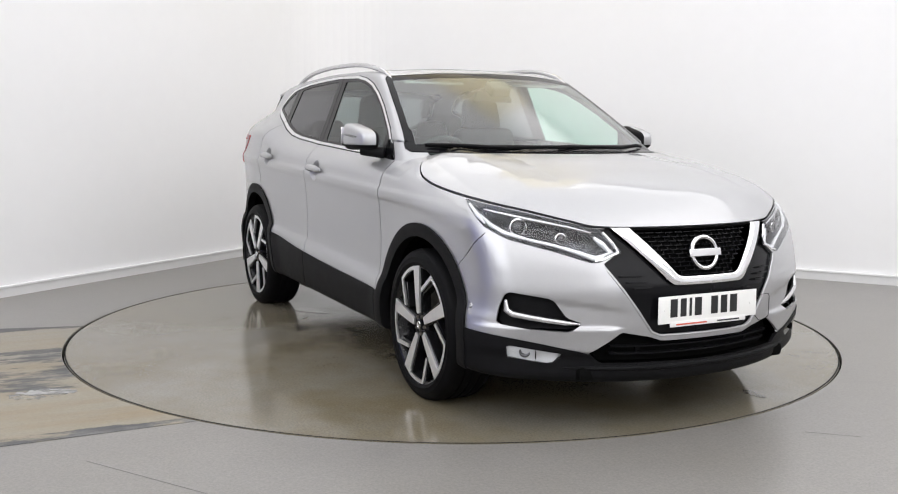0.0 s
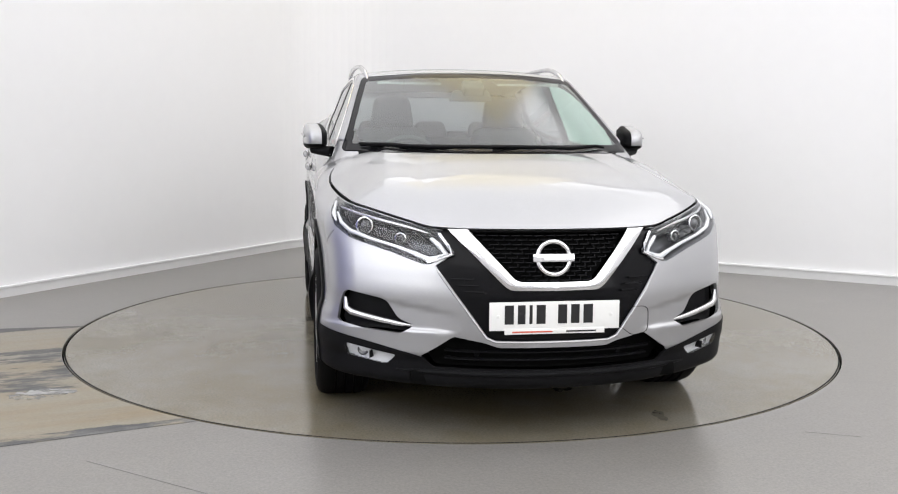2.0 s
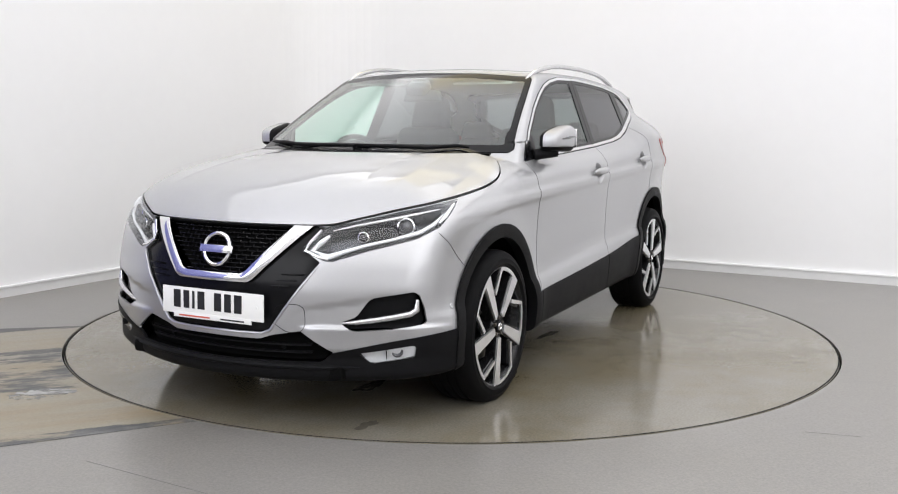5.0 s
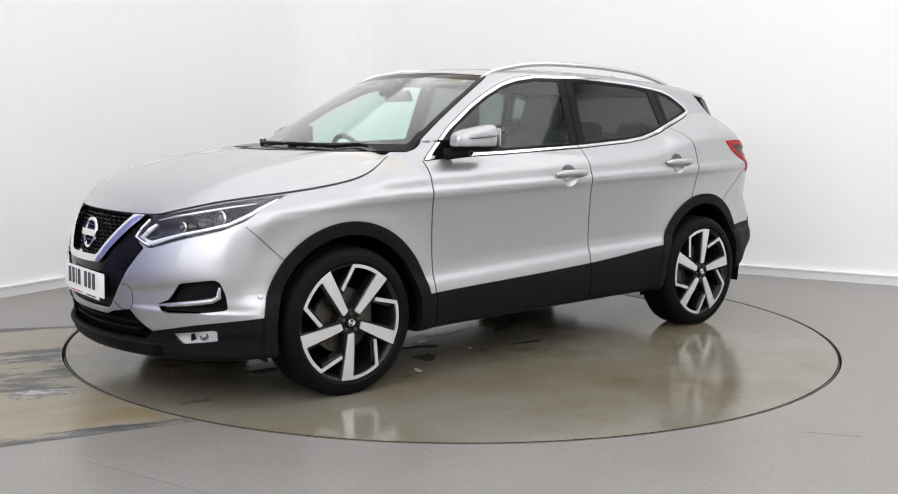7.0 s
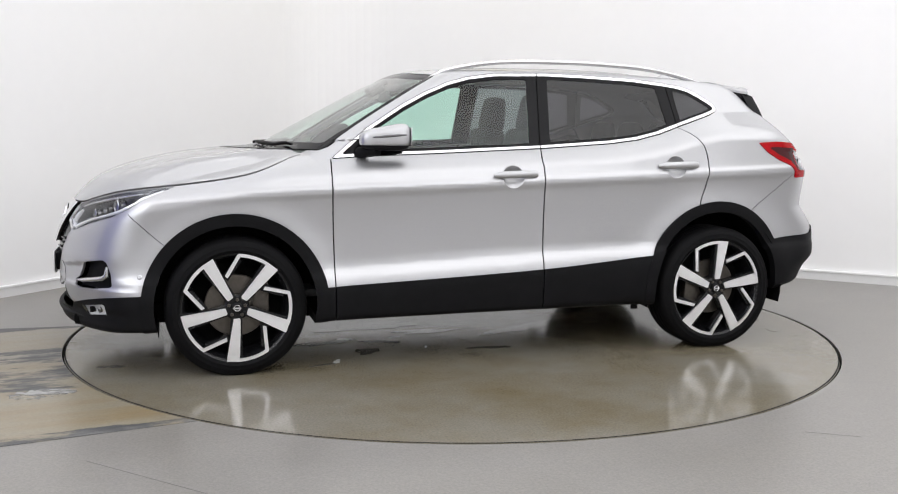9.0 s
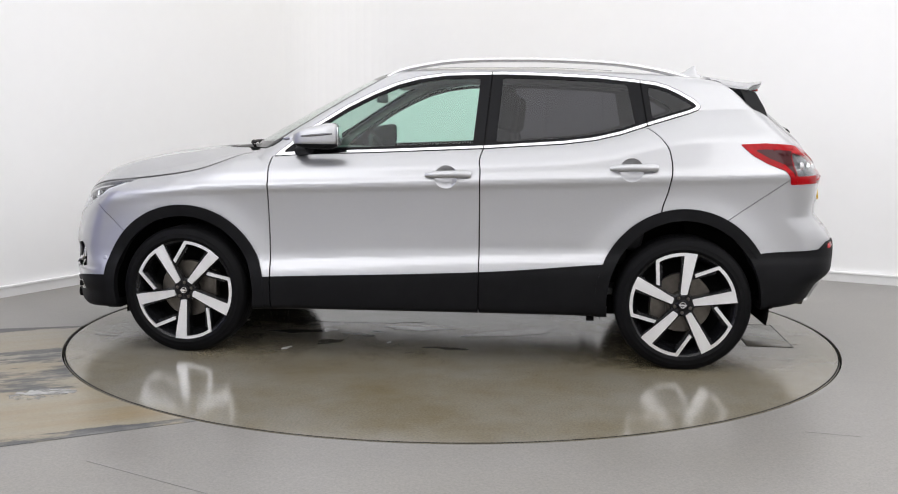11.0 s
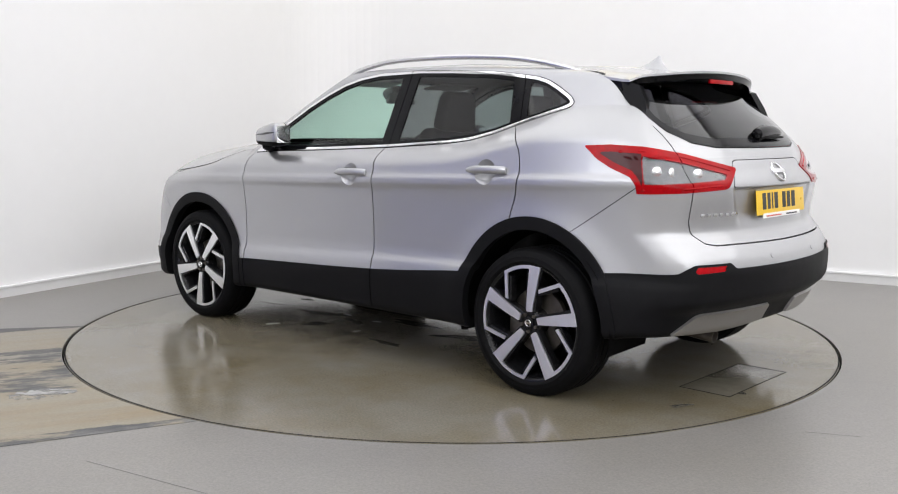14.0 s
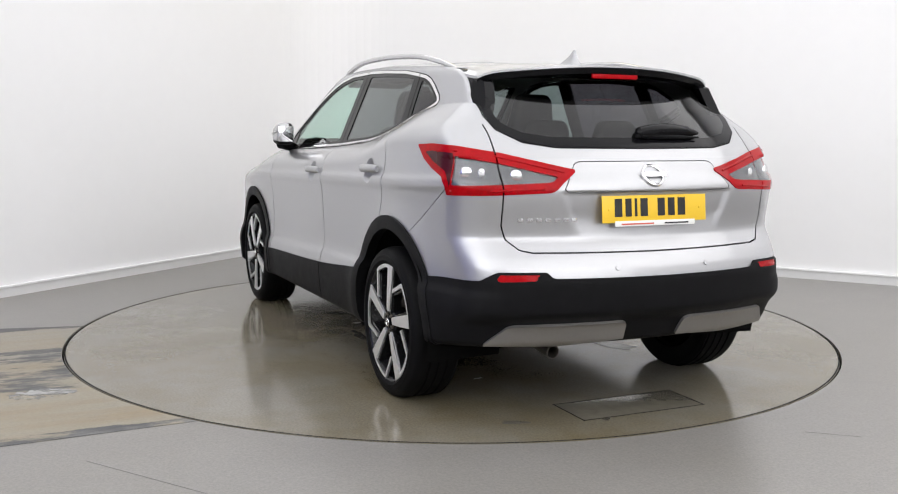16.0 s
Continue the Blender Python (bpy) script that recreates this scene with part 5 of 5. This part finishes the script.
for lab, ps in (("dish_front", fd), ("dish_rear", rd)):
    cx, cz_ = DISH[lab]
    sides([lab], "handle_dish", PAINT, parents=ps, rim=0.0, grow=lambda V: -0.026 * np.clip(1 - (np.hypot(V[:, 0] - cx, V[:, 2] - cz_) / 0.060) ** 2, 0, 1))

# wipers
for y0, y1, xo in ((0.58, -0.02, 0.0), (0.02, -0.66, 0.012)):
    pts = []
    for i in range(13):
        y = y0 + (y1 - y0) * i / 12
        x = 1.17 - 0.27 * (abs(y) / 0.75) ** 2 + 0.005 - xo - 0.035 * i / 12
        pts.append((x, y, roof_z(x, y) + 0.016))
    w = part("wiper", tube(pts, [0.006] + [0.009] * 11 + [0.004], 8), BLACK, car, "black wiper arm")
    part("blade", tube([(x - 0.02, y, z + 0.003) for x, y, z in pts[3:]], 0.006, 8), BLACK, w)

# ---- underside ----
part("underbody", box((3.35, 1.30, 0.10), (0.08, 0, 0.275), 0.02), MATTE, car, "dark underbody")
part("front_undertray", box((0.50, 1.10, 0.06), (1.86, 0, 0.245), 0.02), MATTE, car)
# unseen dark blocks added in nose and tail to close the view through gaps
part("engine_bay_filler", box((0.80, 1.28, 0.50), (1.50, 0, 0.58), 0.03), MATTE, car)
part("boot_filler", box((0.55, 1.16, 0.55), (-1.62, 0, 0.62), 0.03), MATTE, car)
part("exhaust", lathe([(0.026, 0.0), (0.026, 0.16), (0.030, 0.16), (0.030, 0.0)], pose(-1.86, 0.42, 0.318, 0, -96, 0), 24), IRON, car, "steel exhaust pipe")
both("suspension_arm", lambda: tube([(-1.30, 0.2, 0.26), (-1.31, 0.62, 0.28)], 0.03, 8), MATTE)
both("sill_jack_point", lambda: box((0.04, 0.012, 0.035), (-0.86, 0.80, 0.235), 0.004), MATTE)
both("air_deflector", lambda: box((0.006, 0.16, 0.07), (1.70, 0.70, 0.215), 0.002), BLACK)
for ax in (AX_F, AX_R):
    def liner():
        bm = bmesh.new()
        rows = []
        for y, r in ((0.50, 0.30), (0.52, 0.41), (0.80, 0.425), (0.872, 0.43)):
            rows.append([bm.verts.new((ax + r * math.cos(a), y, 0.338 + r * math.sin(a))) for a in [radians(-14 + 208 * k / 32) for k in range(33)]])
        for a, b in zip(rows, rows[1:]):
            for k in range(32):
                bm.faces.new((a[k], a[k + 1], b[k + 1], b[k]))
        hub = bm.verts.new((ax, 0.50, 0.338))
        for k in range(32):
            bm.faces.new((hub, rows[0][k], rows[0][k + 1]))
        return bm

    both("arch_liner", liner, MATTE, "black wheel well")

# ---- wheels ----
FACE = 0.896


def polar(r, a, n=0.0):
    return (r * math.cos(a), r * math.sin(a), n)


def wheel(side, ax, phase):
    m = Matrix(((-side, 0, 0, ax), (0, 0, side, side * FACE), (0, 1, 0, 0.331), (0, 0, 0, 1)))
    m = m @ pose(0, 0, 0, 0, 0, phase) @ Matrix.Scale(1.028, 4)
    bm = lathe([(0.266, -0.012), (0.268, -0.018), (0.264, -0.008), (0.258, -0.010), (0.250, -0.018), (0.240, -0.045), (0.216, -0.10), (0.218, -0.19), (0.236, -0.205)], seg=96)
    w = part("wheel", bm, DARKALLOY, car, "black and machined silver alloy wheel")
    w.matrix_basis = m
    prof = [(0.262, -0.014), (0.267, -0.004), (0.276, 0.001), (0.279, 0.003), (0.283, 0.001), (0.300, 0.0005), (0.302, -0.0015), (0.318, -0.006), (0.329, -0.018), (0.335, -0.034)]
    for k in range(4):
        a = -0.045 - k * 0.040
        prof += [(0.3375, a), (0.3375, a - 0.028), (0.331, a - 0.030), (0.331, a - 0.036)]
    prof += [(0.334, -0.205), (0.322, -0.220), (0.300, -0.226), (0.262, -0.224), (0.240, -0.212)]
    part("tyre", lathe(prof, seg=96), RUBBER, w, "low-profile black tyre")
    # barrel, brake
    part("brake_disc", lathe([(0.06, -0.085), (0.148, -0.085), (0.150, -0.088), (0.150, -0.110), (0.06, -0.110)], seg=64), IRON, w, "worn steel brake disc")
    part("hub", lathe([(0.0005, -0.018), (0.052, -0.018), (0.060, -0.026), (0.062, -0.09)], seg=40), DARKALLOY, w)
    part("barrel_back", lathe([(0.0005, -0.150), (0.222, -0.150)], seg=48), MATTE, w)
    cap = part("centre_cap", lathe([(0.0005, -0.006), (0.022, -0.006), (0.027, -0.010), (0.028, -0.020)], seg=32), PIANO, w, "black centre cap")
    part("emblem", lathe([(0.011, -0.0055), (0.013, -0.003), (0.0155, -0.003), (0.017, -0.0055)], seg=28), CHROME, cap)
    part("emblem_bar", box((0.038, 0.008, 0.003), (0, 0, -0.0045), turn=pose(0, 0, 0, 0, 0, -phase)), CHROME, cap)
    for k in range(5):
        a = math.tau * k / 5
        t = pose(0, 0, 0, 0, 0, math.degrees(a))
        back = [(0.035, -0.026), (0.035, 0.026), (0.12, 0.026), (0.20, 0.030), (0.258, 0.034), (0.256, -0.052), (0.20, -0.040), (0.12, -0.030)]
        part("spoke", slab(back, 0.046, t @ pose(0, 0, -0.060), 0.006), DARKALLOY, w, "gloss black spoke")
        part("spoke_face", slab([(0.053, -0.015), (0.050, 0.012), (0.056, 0.017), (0.120, 0.018), (0.2615, 0.017), (0.2600, -0.044), (0.200, -0.036), (0.120, -0.025)], 0.010, t @ pose(0, 0, -0.016), 0.0015), MACHINED, w, "machined silver spoke face")
        out = [polar(0.2615, radians(3.2 + 33 * i / 8))[:2] for i in range(9)]
        inn = [polar(0.246, radians(3.2 + 30.5 * i / 8))[:2] for i in range(9)]
        strip = out + [(0.090, 0.1390), (0.088, 0.1220)] + inn[::-1]
        part("rim_strip", slab(strip, 0.008, t @ pose(0, 0, -0.014)), MACHINED, w, "machined silver rim strip")
        part("rim_web", slab([(0.20, 0.150), (0.082, 0.146), (0.076, 0.112), (0.19, 0.118)], 0.040, t @ pose(0, 0, -0.058)), DARKALLOY, w)
        part("wheel_nut", lathe([(0.009, -0.030), (0.009, -0.012), (0.007, -0.008), (0.0005, -0.007)], pose(*polar(0.040, a + 0.63)), 6), IRON, w)
    part("caliper", box((0.085, 0.16, 0.07), (0, 0, 0), 0.02, turn=pose(0, 0, 0, 0, 0, -phase) @ pose(0.115, 0.03, -0.105)), IRON, w)
    return w


first = wheel(1, AX_F, -92)
for side, ax, phase in ((1, AX_R, 86), (-1, AX_F, 100), (-1, AX_R, 60)):
    copy_thing(first, Matrix(((-side, 0, 0, ax), (0, 0, side, side * FACE), (0, 1, 0, 0.331), (0, 0, 0, 1))) @ pose(0, 0, 0, 0, 0, phase))

# ---- cabin ----
cab = lambda V: -0.05 + 0 * V[:, 0]
sides(["front_door"], "door_card", TRIM, parents=fd, rim=0.0, grow=cab)
sides(["rear_door"], "door_card", TRIM, parents=rd, rim=0.0, grow=cab)
centre(["roof", "roof_glass"], "headlining", LINING, offset=-0.030, rim=0.0)
sides(["shell"], "pillar_trim", LINING, offset=-0.022, rim=0.0)
part("cabin_floor", box((2.3, 1.40, 0.04), (-0.15, 0, 0.36), 0.01), TRIM, car)
bm = box((0.34, 1.44, 0.20), (0.80, 0, 0.965), 0.06, 4)
part("dashboard", bm, TRIM, car, "dark grey dashboard")
part("instrument_hood", box((0.16, 0.40, 0.08), (0.66, -0.37, 1.055), 0.03, 3), TRIM, car)
part("centre_screen", box((0.03, 0.22, 0.13), (0.625, 0.0, 1.00), 0.008), PIANO, car)
part("centre_console", box((0.80, 0.20, 0.30), (0.25, 0, 0.55), 0.03), TRIM, car)
sw = part("steering_wheel", lathe([(0.178 + 0.015 * math.cos(a), 0.015 * math.sin(a)) for a in [math.tau * k / 10 for k in range(11)]], pose(0.47, -0.37, 1.00, 0, -66, 0), 40), TRIM, car, "black steering wheel")
part("boss", lathe([(0.0005, 0.03), (0.05, 0.026), (0.066, 0.0), (0.05, -0.03)], pose(0.475, -0.37, 1.0, 0, -66, 0), 28), TRIM, sw)
for a in (0, 180, 90):
    part("rim_spoke", box((0.13, 0.03, 0.015), (0, 0, 0), 0.005, turn=pose(0.472, -0.37, 1.0, 0, -66, 0) @ pose(0, 0, 0, 0, 0, a + 90) @ pose(0.10, 0, 0)), TRIM, sw)


def soft_box(size, at, bev, turn=Matrix()):
    """A padded block, narrower towards its top."""
    bm = box(size, (0, 0, 0), bev, 4)
    if size[2] > size[0]:
        for v in bm.verts:
            t = max(0, v.co.z / size[2] + 0.5)
            v.co.y *= 1.04 - 0.26 * t**2.5
            v.co.x *= 1.05 - 0.2 * t
    bmesh.ops.transform(bm, matrix=Matrix.Translation(at) @ turn, verts=bm.verts)
    return bm


def seat(x, y, name):
    s = part(name, soft_box((0.52, 0.50, 0.18), (x, y, 0.56), 0.06), CLOTH, car, "black cloth front seat")
    part("backrest", soft_box((0.15, 0.50, 0.64), (x - 0.34, y, 0.90), 0.06, pose(0, 0, 0, 0, -14, 0)), CLOTH, s)
    part("headrest", soft_box((0.11, 0.26, 0.22), (x - 0.445, y, 1.305), 0.05, pose(0, 0, 0, 0, -8, 0)), CLOTH, s)
    for d in (-0.07, 0.07):
        part("headrest_post", tube([(x - 0.42, y + d, 1.14), (x - 0.435, y + d, 1.24)], 0.006, 8), CHROME, s)


seat(0.05, 0.36, "front_seat")
seat(0.05, -0.36, "front_seat")
rb = part("rear_bench", soft_box((0.50, 1.26, 0.18), (-0.80, 0, 0.58), 0.06), CLOTH, car, "black cloth rear bench")
part("backrest", soft_box((0.15, 1.26, 0.58), (-1.12, 0, 0.86), 0.05, pose(0, 0, 0, 0, -16, 0)), CLOTH, rb)
for y in (-0.40, 0.0, 0.40):
    part("headrest", soft_box((0.09, 0.24, 0.14), (-1.20, y, 1.19), 0.04, pose(0, 0, 0, 0, -8, 0)), CLOTH, rb)
part("parcel_shelf", box((0.50, 1.14, 0.02), (-1.52, 0, 1.03), 0.008), TRIM, car)
rv = part("interior_mirror", soft_box((0.03, 0.235, 0.065), (0.40, 0, 1.395), 0.012), TRIM, car, "black interior mirror")
part("sensor_housing", soft_box((0.10, 0.12, 0.06), (0.46, 0, 1.435), 0.02, pose(0, 0, 0, 0, 28, 0)), TRIM, rv)
both("sun_visor", lambda: box((0.15, 0.36, 0.014), (0.28, 0.34, 1.475), 0.005, turn=pose(0, 0, 0, 0, 10, 0)), LINING)

# ---- marks on the turntable ----
hatch = part("hatch", box((0.25, 0.62, 0.002), (-1.865, -0.03, 0.0006), 0.0008), plain("hatch_plate", (0.135, 0.124, 0.098), 0.22, grain=20, vary=0.2), turntable, "flush hatch plate")
for dx, dy, sx, sy in ((-0.128, 0, 0.003, 0.64), (0.128, 0, 0.003, 0.64), (0, -0.315, 0.26, 0.004), (0, 0.315, 0.26, 0.003)):
    part("joint", box((sx, sy, 0.002), (-1.865 + dx, -0.03 + dy, 0.0010)), GROOVE, hatch)
for i, (x, y, rx, ry, tn) in enumerate(((0.86, 0.30, 0.16, 0.06, 10), (0.52, 0.34, 0.10, 0.04, -20), (0.20, 0.12, 0.20, 0.05, 5), (0.64, 0.55, 0.09, 0.05, 30), (1.97, 0.58, 0.06, 0.03, 0), (0.93, 0.80, 0.06, 0.02, 15),
                                        (-0.05, 0.62, 0.12, 0.03, 0), (-0.84, -0.64, 0.13, 0.06, 40), (-0.33, -0.86, 0.08, 0.05, 0), (-0.12, -0.60, 0.11, 0.04, 20), (1.44, 0.28, 0.10, 0.05, 0), (-1.90, 0.57, 0.05, 0.025, 60),
                                        (0.5, -0.1, 0.30, 0.10, 0), (-0.4, 0.15, 0.24, 0.08, 30), (-1.94, 0.17, 0.07, 0.05, 0))):
    blot("wet_mark", x, y, rx, ry, WETMARK, tn, i + 3)
for i, (x, y, r) in enumerate(((0.72, 0.22, 0.035), (0.42, 0.24, 0.03), (1.34, 0.05, 0.05), (0.84, 0.74, 0.04), (0.30, 0.52, 0.02), (-1.2, 0.4, 0.02), (-0.6, -0.75, 0.03))):
    blot("dust_mark", x, y, r, r * 0.4, DUST, 20 * i, 40 + i)

TURN = [(0.0, -62.92), (0.5, -65.08), (1.0, -69.07), (1.5, -74.42), (2.0, -80.55), (2.5, -86.29), (3.0, -92.47), (3.5, -98.16), (4.0, -104.38), (6.5, -134.16), (7.0, -140.32), (7.5, -146.06), (8.0, -152.29),
        (8.5, -158.04), (9.0, -164.10), (11.5, -192.66), (12.0, -198.68), (12.5, -204.36), (13.0, -210.32), (13.5, -216.18), (14.0, -222.19), (14.5, -227.79), (15.0, -233.88), (15.5, -239.62), (16.0, -245.73)]


def motions():
    walk(turntable, [(t, pose(0, 0, GROUND, 0, 0, a)) for t, a in TURN])
    walk(car, [(t, pose(0, 0, 0, 0, 0, a) @ pose(0.033, 0.022, 0.0)) for t, a in TURN])


motions()
